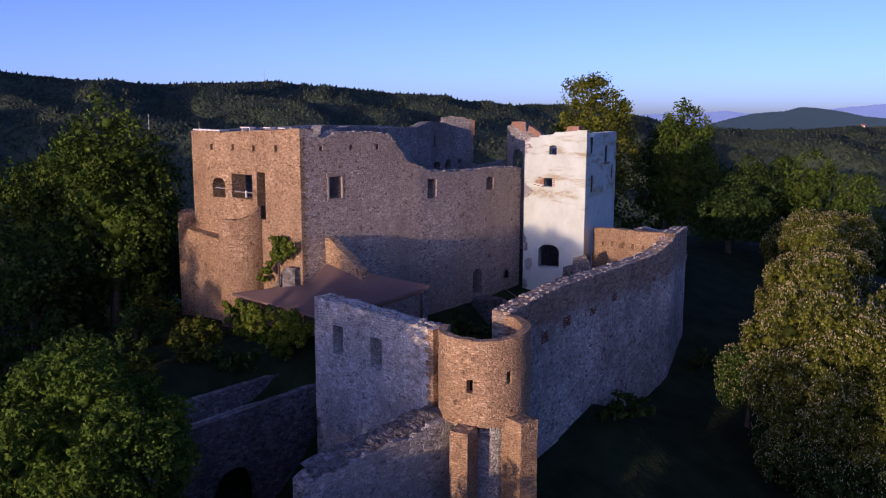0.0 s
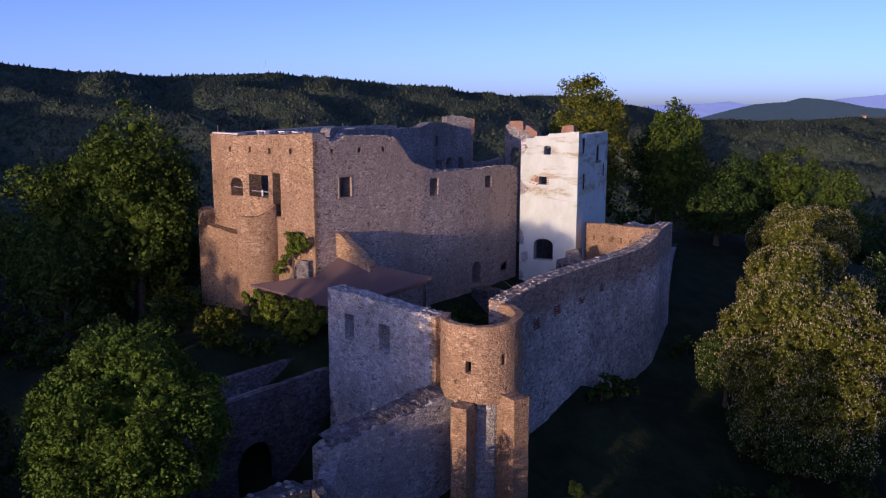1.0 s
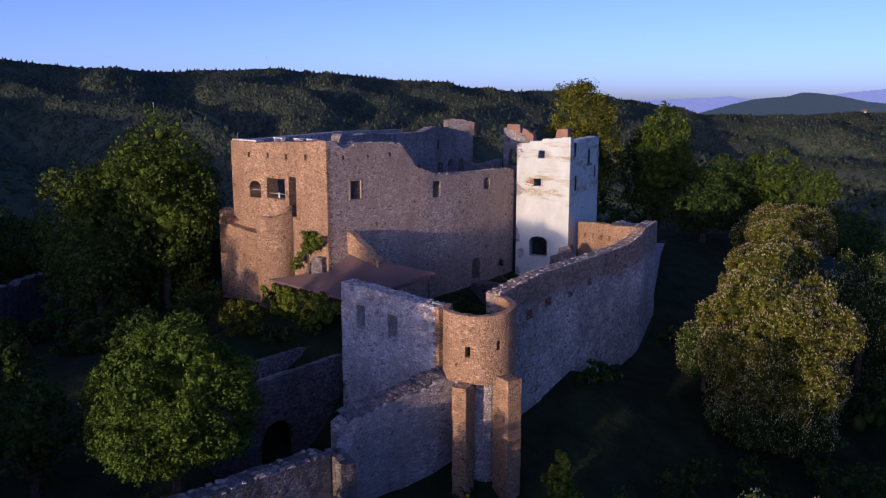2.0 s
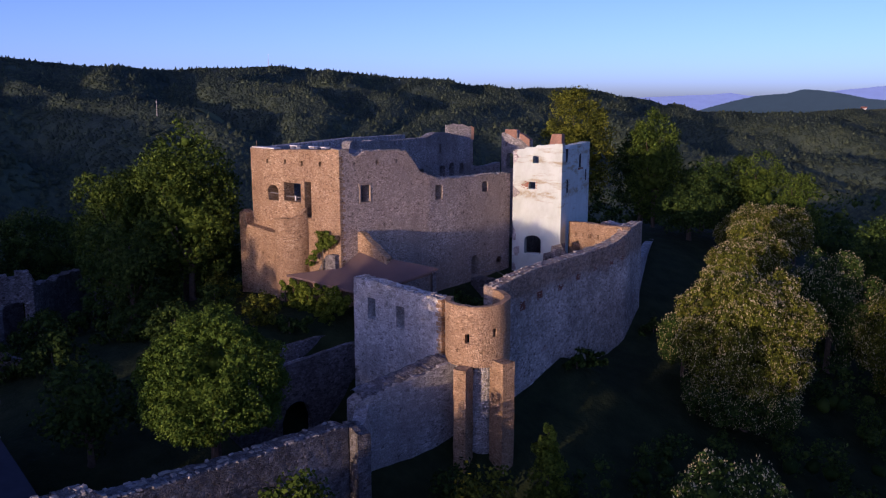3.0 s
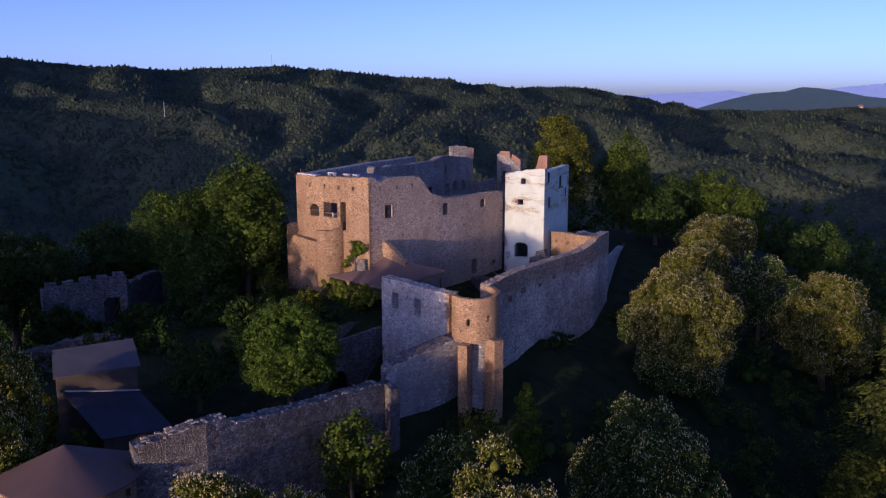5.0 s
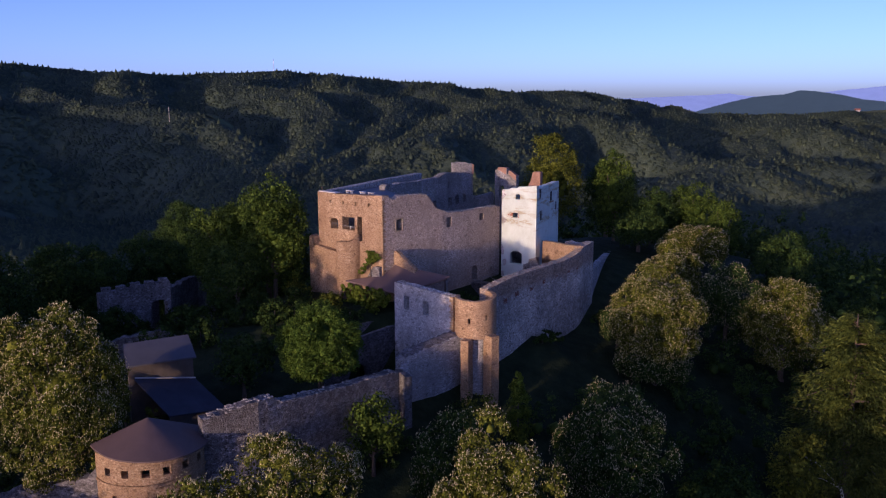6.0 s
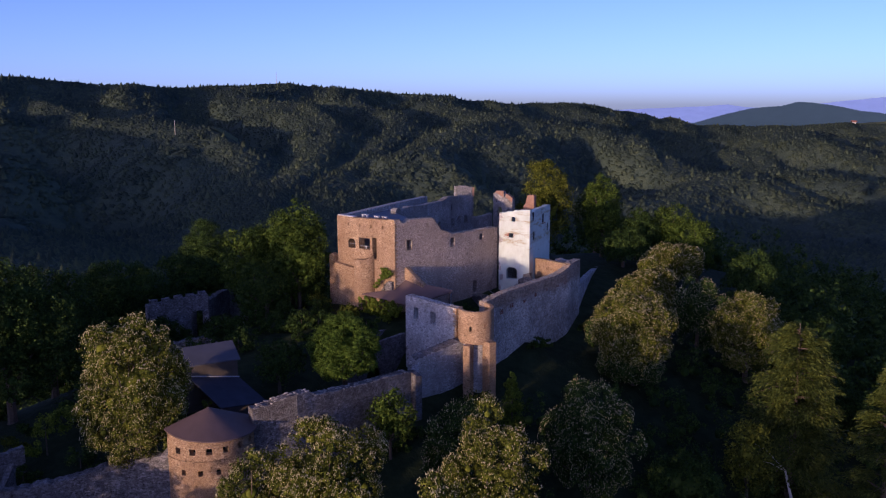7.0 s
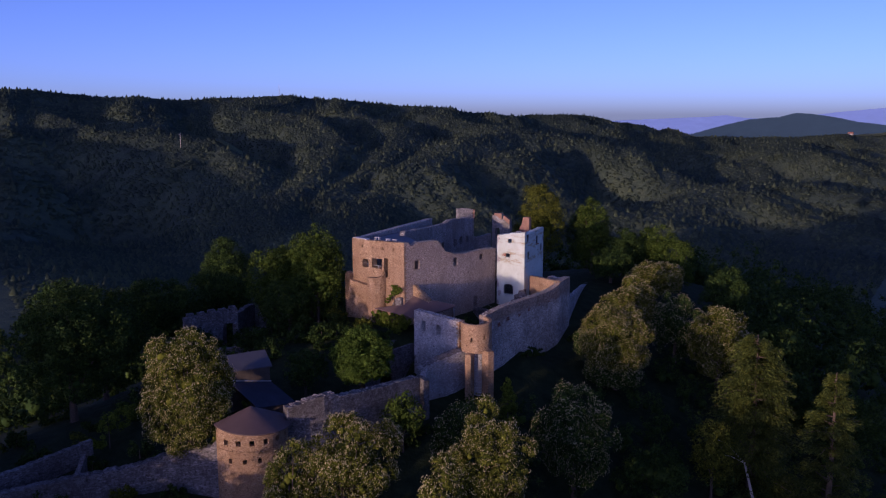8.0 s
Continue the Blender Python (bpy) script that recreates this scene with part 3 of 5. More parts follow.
for x0, x1, z in ((-58.7, -57.15, 34.15), (-56.15, -53.7, 34.0)):
    rv, rf = tube([(x0, 35.95 + 0.056 * (x0 + 58), z), (x1, 35.95 + 0.056 * (x1 + 58), z)], [0.035, 0.035], 6)
    part("guard_rail", raw_mesh("guard_rail", rv, rf, METAL), palace_front, "thin iron guard rail")
part("column", box_mesh("column", (-54.75, 35.98, 33.6), (-54.6, 36.13, 34.15), SLAB, bevel=0.03), palace_front, "small pale baluster stub")
for k, (x, y, w) in enumerate(((-57.6, 37.6, 1.3), (-54.6, 37.7, 0.9), (-53.0, 37.9, 0.9))):
    bench = thing("terrace_bench", "pale slab bench standing on the palace terrace", "bench", (x, y, 38.15), group="terrace benches")
    part("seat", box_mesh("seat", (x, y, 38.86), (x + w, y + 0.6, 38.95), SLAB), bench)
    for q in (0.1, w - 0.2):
        part("leg", box_mesh("leg", (x + q, y + 0.08, 38.15), (x + q + 0.1, y + 0.52, 38.86), SLAB), bench)
pole = thing("marker_post", "thin wooden post on the palace corner", "post", (-61.0, 36.0, 38.7))
pv, pf = tube([(-61.0, 36.0, 38.6), (-61.0, 36.0, 39.35)], [0.05, 0.04], 6)
part("shaft", raw_mesh("shaft", pv, pf, TIMBER), pole)

cap_stones(palace_side, [(-48.1, 36.25), (-47.82, 48.0), (-48.3, 61.9)], [(0, 38.9), (1.1, 38.8), (1.4, 38.35), (3.0, 38.42), (3.4, 38.66), (8.5, 38.45), (9.5, 37.4), (10.4, 36.3), (11.8, 35.7), (13.4, 35.25), (25.8, 35.1)], 1.2, 21)
quoins(palace_front, -48.1, 36.25, -1, 1, 27.5, 38.6, STONE, 31)

white_tower = thing("white_tower", "white plastered roofless square tower with worn patches", "tower", (-44, 68, 24))
tower_front = part("wall", ruin_wall("wall", [(-47.6, 61.55), (-42.1, 63.4)], [(0, 37.8), (1.3, 37.9), (1.45, 38.08), (2.7, 38.18), (2.85, 38.38), (4.2, 38.45), (5.8, 38.62)], 20, 0.9, PLASTER,
     [(2.35, 3.05, 36.35, 37.2, 0.1), (1.9, 2.7, 33.42, 34.22, 0.0), (1.5, 3.5, 25.9, 28.05, 0.5)], rough=0.03, ragged=0.06, step=0.3), white_tower)
tower_side = part("wall", ruin_wall("wall", [(-42.1, 63.4), (-46.2, 75.0)], [(0, 38.6), (1.0, 38.5), (1.3, 38.0), (1.6, 36.5), (2.3, 36.3), (2.7, 37.9), (3.3, 38.2), (7, 38.25), (12.3, 38.3)], 20, 0.9, PLASTER,
     [(7.2, 8.4, 35.4, 37.1, 0.4), (2.0, 2.85, 32.85, 34.4, 0), (10.4, 11.1, 33.6, 35.0, 0)], rough=0.03, ragged=0.08, step=0.3), white_tower)
part("wall", ruin_wall("wall", [(-46.2, 75.0), (-51.7, 73.1)], [(0, 38.2), (0.8, 37.4), (3, 36.6), (5.8, 37.0)], 20, 0.9, GREY_STONE), white_tower)
part("wall", ruin_wall("wall", [(-51.7, 73.1), (-47.6, 61.55)], [(0, 37.0), (6, 36.6), (11.6, 37.2), (12.2, 37.8)], 20, 0.9, GREY_STONE), white_tower)
# Added dark panels that stand for the deep shade in openings and notch.
for u0, u1, z0, z1 in ((7.2, 8.4, 35.4, 37.1), (2.0, 2.85, 32.85, 34.4), (10.4, 11.1, 33.6, 35.0), (1.62, 2.55, 36.2, 37.9)):
    part("opening_shade_panel", box_mesh("opening_shade_panel", (u0 - 0.02, 0.06, z0 - 0.02), (u1 + 0.02, 0.16, z1 + 0.02), DARK, math.atan2(11.6, -4.1), (-42.1, 63.4, 0), 0), tower_side, "dark panel put in for the shade inside the opening")
part("window_sill", box_mesh("window_sill", (0, -0.1, 35.2), (1.7, 0.14, 35.4), BRICK, math.atan2(11.6, -4.1), (-42.1 - 4.1 * 0.56 + 0.12, 63.4 + 11.6 * 0.56 + 0.03, 0), 0.02), tower_side, "crumbling brick sill")
brick_rng = random.Random(5)
tower_yaw = math.atan2(1.85, 5.5)
brick_at = []
for row in range(11):
    z = 33.38 + 0.085 * row
    for k in range(4):
        u = 1.88 - 0.24 * (k + 1) + 0.10 * (row % 2)
        if brick_rng.random() < 0.95 - 0.22 * k - 0.05 * abs(row - 5):
            brick_at.append((u, z))
    brick_at.append((2.72, z)) if row % 2 else None
brick_shape = box_mesh("brick", (0, -0.05, 0), (0.22, 0.10, 0.07), RED_ROOF, bevel=0.008)
for u, z in brick_at:
    ob = new("brick", brick_shape)
    ob.parent = tower_front
    ob.location = (-47.6 + u * math.cos(tower_yaw) + 0.035 * math.sin(tower_yaw), 61.55 + u * math.sin(tower_yaw) - 0.035 * math.cos(tower_yaw), z)
    ob.rotation_euler = (0, 0, tower_yaw)

back_ruin = thing("ruined_gable", "jagged remnant of a back wall with brick edges", "ruined wall", (-61, 82, 24))
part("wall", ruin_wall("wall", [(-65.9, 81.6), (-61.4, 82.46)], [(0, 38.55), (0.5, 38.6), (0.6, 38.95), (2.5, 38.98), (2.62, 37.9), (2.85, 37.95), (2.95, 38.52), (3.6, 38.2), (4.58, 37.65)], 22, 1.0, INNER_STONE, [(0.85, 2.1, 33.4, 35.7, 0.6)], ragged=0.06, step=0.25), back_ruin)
part("brick_crown", ruin_wall("brick_crown", [(-65.3, 81.68), (-63.45, 82.03)], [(0, 39.05), (1.0, 39.1), (1.88, 39.05)], [(0, 38.6), (0.6, 38.4), (1.88, 37.7)], 0.9, BRICK, ragged=0.05, step=0.25, row=0.3), back_ruin, "warm red brick crown")
part("brick_crown", ruin_wall("brick_crown", [(-63.0, 82.12), (-61.4, 82.43)], [(0, 38.6), (0.7, 38.3), (1.6, 37.75)], [(0, 37.9), (1.6, 36.7)], 0.9, BRICK, ragged=0.05, step=0.25, row=0.3), back_ruin, "warm red brick crown")
part("brick_edge", ruin_wall("brick_edge", [(-66.1, 81.5), (-65.65, 81.6)], 38.65, 34, 0.9, BRICK, ragged=0.08, step=0.25, row=0.3), back_ruin, "torn red brick edge")
stack = thing("brick_remnant", "leaning brick remnant standing above the back wall", "ruined wall", (-57.3, 83.2, 30))
part("wall", ruin_wall("wall", [(-58.9, 82.95), (-56.5, 83.4)], [(0, 36.0), (0.5, 36.9), (0.9, 38.45), (1.0, 38.58), (2.4, 38.6)], 22, 1.0, BRICK, ragged=0.05, step=0.25, row=0.3), stack)

front = thing("front_wall", "weathered grey front wall with two window niches", "castle wall", (-36, 32, 18))
front_face = part("wall", ruin_wall("wall", [(-41.05, 31.77), (-31.0, 32.14)], [(0, 28.65), (4, 28.5), (10.05, 28.2)], 14, 1.3, PALE_STONE,
     [(1.7, 2.65, 25.3, 27.1, 0.0), (5.05, 6.05, 25.1, 26.95, 0.0)], ragged=0.1), front)
part("wall", ruin_wall("wall", [(-41.9, 40.0), (-41.05, 31.77)], [(0, 26.5), (8.3, 28.6)], 14, 1.2, PALE_STONE), front)

cap_stones(front_face, [(-41.05, 31.77), (-31.0, 32.14)], [(0, 28.65), (4, 28.5), (10.05, 28.2)], 1.3, 22, 0.1, 0.3)
quoins(front_face, -31.0, 32.14, -1, 1, 22.5, 28.2, OCHRE_STONE, 32)

round_tower = thing("round_tower", "round corner tower of rubble stone with narrow slits", "tower", (-28.7, 33.9, 18))
part("wall", ruin_wall("wall", arc(-28.85, 34.0, 2.55, 200, 455, 30), [(0, 28.35), (6, 28.35), (9, 28.6), (11.4, 28.7)], 23.6, 0.5, OCHRE_STONE,
     [(3.95, 4.3, 25.45, 26.2, 0), (6.15, 6.5, 25.95, 26.6, 0)], ragged=0.08, step=0.35), round_tower)
part("wall", ruin_wall("wall", arc(-28.85, 34.0, 1.9, 195, 455, 24), 24.2, 10, 0.7, GREY_STONE, [(3.3, 3.6, 23.0, 23.6, 0)], step=0.4), round_tower, "recessed lower wall between the buttresses")
for ang, z, wid in ((-70, 23.7, 0.5), (-9, 24.1, 0.6)):
    c, s = math.cos(radians(ang)), math.sin(radians(ang))
    ctr = (-28.85 + 2.2 * c, 34.0 + 2.2 * s)
    n2 = (-s * wid, c * wid)
    far = (ctr[0] + 1.5 * c, ctr[1] + 1.5 * s)
    part("buttress", ruin_wall("buttress", [(ctr[0] - n2[0], ctr[1] - n2[1]), (far[0] - n2[0], far[1] - n2[1]), (far[0] + n2[0], far[1] + n2[1]), (ctr[0] + n2[0], ctr[1] + n2[1])],
         z, 11, 0.6, OCHRE_STONE, closed=True, ragged=0.05, step=0.3), round_tower)

low = thing("lower_wall", "broad lower retaining wall of grey rubble", "castle wall", (-28, 26, 16))
part("wall", ruin_wall("wall", [(-29.75, 22.6), (-29.45, 32.6)], [(0, 22.6), (0.5, 22.95), (4, 23.2), (7.5, 23.5), (10, 23.85)], 10, 1.5, GREY_STONE, ragged=0.14), low)
part("wall", ruin_wall("wall", [(-27.5, 20.85), (-29.7, 23.4)], [(0, 22.3), (1.5, 22.0), (3.4, 22.5)], 10, 0.9, GREY_STONE, ragged=0.15), low)
# The dark stone stands in for tree shade on the pier.
part("pier", ruin_wall("pier", [(-28.2, 19.7), (-26.75, 19.75), (-26.75, 20.9), (-28.2, 20.9)], [(0, 22.6), (1.5, 22.2), (2.6, 21.9), (4, 22.5)], 10, 0.55, DARK_STONE, closed=True, ragged=0.2), low)

rubble_v, rubble_f = [], []
for i in range(33):
    for k in range(6):
        f, g = i / 32, k / 5
        p = Vector((-29.85, 22.9, 22.95)).lerp(Vector((-29.75, 31.6, 23.7)), f) + Vector((-1.4 * g, 0, 0.10 + 0.35 * g))
        rubble_v.append(p + Vector((0, 0, 0.16 * noise.noise(p * 1.9) + 0.12 * noise.noise(p * 4.3) - (0.20 if k in (0, 5) else 0))))
for i in range(32):
    for k in range(5):
        a = i * 6 + k
        rubble_f += [(a, a + 6, a + 1), (a + 1, a + 6, a + 7)]
part("rubble_top", raw_mesh("rubble_top", rubble_v, rubble_f, DARK_STONE), low, "mossy rubble along the wall's top")

long_wall = thing("long_wall", "long grey curtain wall rising along the slope", "castle wall", (-31, 50, 18))
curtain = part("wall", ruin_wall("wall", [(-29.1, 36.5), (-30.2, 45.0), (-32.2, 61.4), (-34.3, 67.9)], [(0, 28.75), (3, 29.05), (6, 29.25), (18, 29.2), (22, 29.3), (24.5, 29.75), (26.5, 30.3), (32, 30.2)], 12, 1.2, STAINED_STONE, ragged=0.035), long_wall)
part("wall", ruin_wall("wall", [(-34.3, 67.9), (-39.0, 67.9)], 29.8, 12, 1.0, GREY_STONE), long_wall)
part("wall", ruin_wall("wall", [(-34.6, 68.0), (-43, 85), (-52.2, 104.7)], [(0, 25.5), (20, 24), (41, 22.9)], 8, 1.0, GREY_STONE), long_wall)

patch_rng = random.Random(8)
patch_brick = box_mesh("brick", (-0.12, -0.05, -0.035), (0.12, 0.05, 0.035), OLD_BRICK, bevel=0.01)
for px, py, pz, rows in ((-29.6, 40.6, 26.9, 9), (-29.95, 43.4, 27.3, 8), (-30.45, 47.2, 27.4, 6), (-30.9, 50.6, 27.7, 7), (-31.35, 54.0, 27.9, 6), (-31.75, 57.6, 28.0, 5), (-32.05, 60.2, 28.1, 5), (-30.4, 46.7, 25.2, 3)):
    yaw = math.atan2(8.5, -1.1) if py < 45 else math.atan2(16.4, -2.0)
    for row in range(rows):
        for k in range(3):
            if patch_rng.random() < 0.62:
                ob = new("brick", patch_brick)
                ob.parent = curtain
                step = 0.26 * (k - 1) + 0.13 * (row % 2) + patch_rng.uniform(-0.03, 0.03)
                ob.location = Vector((px + step * math.cos(yaw), py + step * math.sin(yaw), pz - 0.8 + 0.085 * row))
                ob.rotation_euler = (0, 0, yaw)

cap_stones(curtain, [(-29.1, 36.5), (-30.2, 45.0), (-32.2, 61.4), (-34.3, 67.9)], [(0, 28.75), (3, 29.05), (6, 29.25), (18, 29.2), (22, 29.3), (24.5, 29.75), (26.5, 30.3), (32, 30.2)], 1.2, 23, 0.035)

yard = thing("yard_wall", "sunlit yard wall with a row of beam holes", "castle wall", (-38, 64, 20))
part("wall", ruin_wall("wall", [(-42.6, 65.7), (-33.0, 61.6)], [(0, 29.6), (10.4, 30.4)], 18, 0.9, OCHRE_STONE,
     [(1.4 + 1.5 * k, 1.75 + 1.5 * k, 28.1 + 0.1 * k, 28.6 + 0.1 * k, 0) for k in range(6)], ragged=0.08), yard)

outer = thing("outer_wall", "long weathered outer curtain wall", "castle wall", (-27, 8, 14))
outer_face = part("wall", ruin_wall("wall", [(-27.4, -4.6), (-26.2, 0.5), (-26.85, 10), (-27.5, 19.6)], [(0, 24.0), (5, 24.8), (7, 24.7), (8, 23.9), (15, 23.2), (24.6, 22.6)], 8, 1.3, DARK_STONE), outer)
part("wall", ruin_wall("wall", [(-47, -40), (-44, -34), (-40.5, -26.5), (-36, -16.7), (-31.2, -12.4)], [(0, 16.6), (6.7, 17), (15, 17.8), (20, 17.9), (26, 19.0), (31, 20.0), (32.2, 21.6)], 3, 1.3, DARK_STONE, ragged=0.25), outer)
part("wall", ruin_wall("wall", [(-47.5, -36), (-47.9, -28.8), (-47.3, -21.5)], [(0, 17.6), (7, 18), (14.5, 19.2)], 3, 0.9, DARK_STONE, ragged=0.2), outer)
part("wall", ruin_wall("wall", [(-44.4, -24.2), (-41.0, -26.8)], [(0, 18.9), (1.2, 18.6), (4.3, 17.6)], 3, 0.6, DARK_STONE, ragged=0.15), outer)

cap_stones(outer_face, [(-27.4, -4.6), (-26.2, 0.5), (-26.85, 10), (-27.5, 19.6)], [(0, 24.0), (5, 24.8), (7, 24.7), (8, 23.9), (15, 23.2), (24.6, 22.6)], 1.3, 24)

bastion = thing("bastion_tower", "half-round stone bastion with a brown conical roof", "tower", (-30.6, -8, 14))
part("wall", ruin_wall("wall", arc(-30.6, -8, 4.7, -100, 100, 26), [(0, 23.2), (3.3, 22.6), (6.5, 22.3), (16.4, 22.0)], 5, 0.9, STONE,
     [(1.7 + 1.75 * k, 2.35 + 1.75 * k, 20.9, 21.6, 0) for k in range(8)] + [(2.4 + 1.9 * k, 2.9 + 1.9 * k, 18.6, 19.2, 0) for k in range(6)], ragged=0.02, step=0.4), bastion)


def cone_roof(name, cx, cy, r, eave, apex, material, a0, a1, n=40):
    """A half cone; eave: table of (angle, height)."""
    f = lerp_table(eave)
    verts, faces = [apex, (apex[0], apex[1], apex[2] - 0.14)], []
    for k in range(n + 1):
        d = a0 + (a1 - a0) * k / n
        a = radians(d)
        for dz in (0.0, -0.14):
            verts.append((cx + r * math.cos(a), cy + r * math.sin(a), f(d) + dz))
    for k in range(n):
        a = 2 + 2 * k
        faces += [(0, a, a + 2), (1, a + 3, a + 1), (a, a + 1, a + 3, a + 2)]
    return raw_mesh(name, verts, faces, material)


part("roof", cone_roof("roof", -30.6, -8, 5.1, [(-100, 23.4), (-60, 22.8), (-20, 22.45), (40, 22.2), (100, 22.1)], (-30.2, -8.3, 24.7), ROOF_BROWN, -97, 97), bastion, "brown shingled half-cone roof")
part("string_course", ruin_wall("string_course", arc(-30.6, -8, 4.82, -98, 98, 26), 20.25, 20.05, 0.2, STONE, rough=0.01, ragged=0.0, step=0.6), bastion)


shed = thing("courtyard_shed", "open timber shed with a wide brown felt roof", "shed", (-47, 40, 24))
part("roof", slab_roof("roof", [(-52.7, 33.2, 26.874), (-43.5, 34.9, 26.177), (-38.9, 40.0, 28.424), (-47.75, 38.25, 29.025), (-47.95, 36.1, 27.749)], 0.18, ROOF_BROWN), shed)
part("wing_wall", ruin_wall("wing_wall", [(-48.0, 38.3), (-43.9, 38.3)], [(0, 31.05), (0.7, 30.9), (1.6, 30.2), (2.4, 29.9), (3.4, 29.2), (4.1, 28.9)], 24, 0.7, STONE, ragged=0.05, step=0.3), palace, "broken wing wall glowing in the sun")
part("wing_wall", ruin_wall("wing_wall", [(-50.6, 35.5), (-48.3, 35.7)], [(0, 27.3), (0.6, 28.2), (1.2, 28.9), (2.3, 29.0)], 22, 0.6, DARK_STONE, ragged=0.08, step=0.3), palace, "low grey stub wall at the corner")

for x, y, z in ((-43.3, 35.3, 26.1), (-41.2, 37.6, 27.1), (-39.4, 39.7, 28.0)):
    part("post", box_mesh("post", (x - 0.1, y - 0.1, 19), (x + 0.1, y + 0.1, z), TIMBER, bevel=0.02), shed, "dark timber post")
eave_v, eave_f = tube([(-43.45, 35.1, 26.02), (-39.2, 39.85, 28.06)], [0.13, 0.13], 4)
part("eave_beam", raw_mesh("eave_beam", eave_v, eave_f, TIMBER), shed, "dark timber eave beam")
for k in range(6):
    f = 0.08 + 0.168 * k
    a, b = Vector((-52.7, 33.2, 26.6)).lerp(Vector((-43.5, 34.9, 25.95)), f), Vector((-47.7, 38.2, 28.8)).lerp(Vector((-38.9, 40.0, 28.15)), f)
    rv, rf = tube([a, b], [0.07, 0.07], 4)
    part("rafter", raw_mesh("rafter", rv, rf, TIMBER), shed)

house = thing("gate_house", "low house with a blue-grey sheet roof", "house", (-46, 2, 20))
part("roof", slab_roof("roof", [(-47.2, -2.2, 26.5), (-45.5, 4.5, 26.5), (-42.2, 3.5, 24.9), (-44.3, -3.4, 24.9)], 0.16, ROOF_GREY), house)
part("wall", ruin_wall("wall", [(-44.5, -3.1), (-42.5, 3.25), (-45.4, 4.2)], [(0, 24.75), (6.7, 24.75), (9.7, 26.2)], 17, 0.4, DULL_RENDER, ragged=0.0, rough=0.02), house)
part("wall", ruin_wall("wall", [(-45.5, 4.1), (-47.1, -2.0), (-44.6, -3.0)], [(0, 26.3), (6.3, 26.3), (9.0, 24.75)], 17, 0.3, DULL_RENDER, ragged=0.0, rough=0.02), house)
annex = thing("lean_to_annex", "low annex under a wide blue-grey sheet roof", "house", (-38, 0, 18))
part("roof", slab_roof("roof", [(-44.4, -2.6, 23.4), (-42.35, 3.3, 22.45), (-35.8, 3.0, 20.9), (-37.2, -2.6, 21.2)], 0.12, ROOF_DARK), annex)
part("flashing", slab_roof("flashing", [(-44.35, -2.5, 23.56), (-42.35, 3.3, 22.61), (-42.2, 3.3, 22.57), (-44.2, -2.5, 23.50)], 0.08, SLAB), annex, "pale flashing strip along the house wall")
part("wall", ruin_wall("wall", [(-37.4, -2.4), (-36.1, 2.7), (-42.3, 3.05)], [(0, 21.0), (5.2, 20.75), (11.4, 22.2)], 16, 0.3, DULL_RENDER, ragged=0.0, rough=0.02), annex)

gate = thing("gate_ruin", "crenellated gate wall ruin with a dark passage", "ruined wall", (-72, 16, 19))
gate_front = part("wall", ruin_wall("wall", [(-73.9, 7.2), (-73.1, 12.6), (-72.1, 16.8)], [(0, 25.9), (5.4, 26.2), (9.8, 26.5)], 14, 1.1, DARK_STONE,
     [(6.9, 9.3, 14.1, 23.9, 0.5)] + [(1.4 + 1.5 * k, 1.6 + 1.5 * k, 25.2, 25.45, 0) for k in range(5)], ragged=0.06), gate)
# Added behind the opening so that the passage looks dark, not see-through.
part("passage_backing", ruin_wall("passage_backing", [(-77.0, 11.5), (-77.2, 17.5)], 24.0, 14, 0.8, DARK_STONE), gate, "added dark wall that keeps the gate passage dark")
for k in range(5):
    u = (0.5 + 1.95 * k) / 9.7
    p, q = (-73.9 + 1.8 * u, 7.2 + 9.6 * u), (-73.9 + 1.8 * (u + 0.12), 7.2 + 9.6 * (u + 0.12))
    part("merlon", ruin_wall("merlon", [p, q], 26.6 + 0.1 * k - 0.1 * (k % 2), 25.8 + 0.1 * k, 0.9, DARK_STONE, ragged=0.08, step=0.3, row=0.35), gate_front)
part("wall", ruin_wall("wall", [(-72.1, 16.8), (-75.6, 20.5), (-79.0, 25.1)], [(0, 26.4), (0.8, 25.4), (5, 25.0), (8, 25.2), (10.8, 24.8)], 14, 1.0, DARK_STONE, ragged=0.25), gate)
part("wall", ruin_wall("wall", [(-79.0, 25.1), (-76.2, 26.4)], [(0, 24.6), (1.2, 23.4), (3.1, 20.2)], 12, 1.0, DARK_STONE, ragged=0.3), gate)
bank_wall = thing("rubble_bank_wall", "low broken rubble wall behind the house", "ruined wall", (-61, 6, 19))
part("wall", ruin_wall("wall", [(-64.2, -0.6), (-63.3, 1.4), (-61.0, 6.6), (-59.9, 8.7), (-58.3, 11.7)], [(0, 21.6), (2.2, 22.0), (7.9, 23.0), (10.2, 23.1), (13.6, 21.2)], 14, 1.1, DARK_STONE, ragged=0.25), bank_wall)

turret = thing("half_round_turret", "half-round turret bulging from the palace wall", "turret", (-56, 35, 22))
part("wall", ruin_wall("wall", arc(-54.6, 35.75, 1.95, 175, 365, 16), [(0, 31.7), (2.4, 32.0), (4.8, 32.2), (5.6, 32.5), (6.4, 33.0)], 20, 0.7, STONE, ragged=0.16), turret)
part("cap", slab_roof("cap", [(x, y, 31.85) for x, y in arc(-54.6, 35.75, 1.6, 178, 362, 14)], 0.6, STONE), turret, "rubble-filled flat top")
spur = thing("spur_wall", "broken battered spur wall", "castle wall", (-60, 34.5, 22))
part("wall", ruin_wall("wall", [(-62.6, 34.6), (-56.0, 34.7)], [(0, 31.9), (0.6, 32.3), (1.2, 31.9), (1.3, 30.7), (6.6, 30.3)], 20, 1.0, STONE, ragged=0.1), spur)


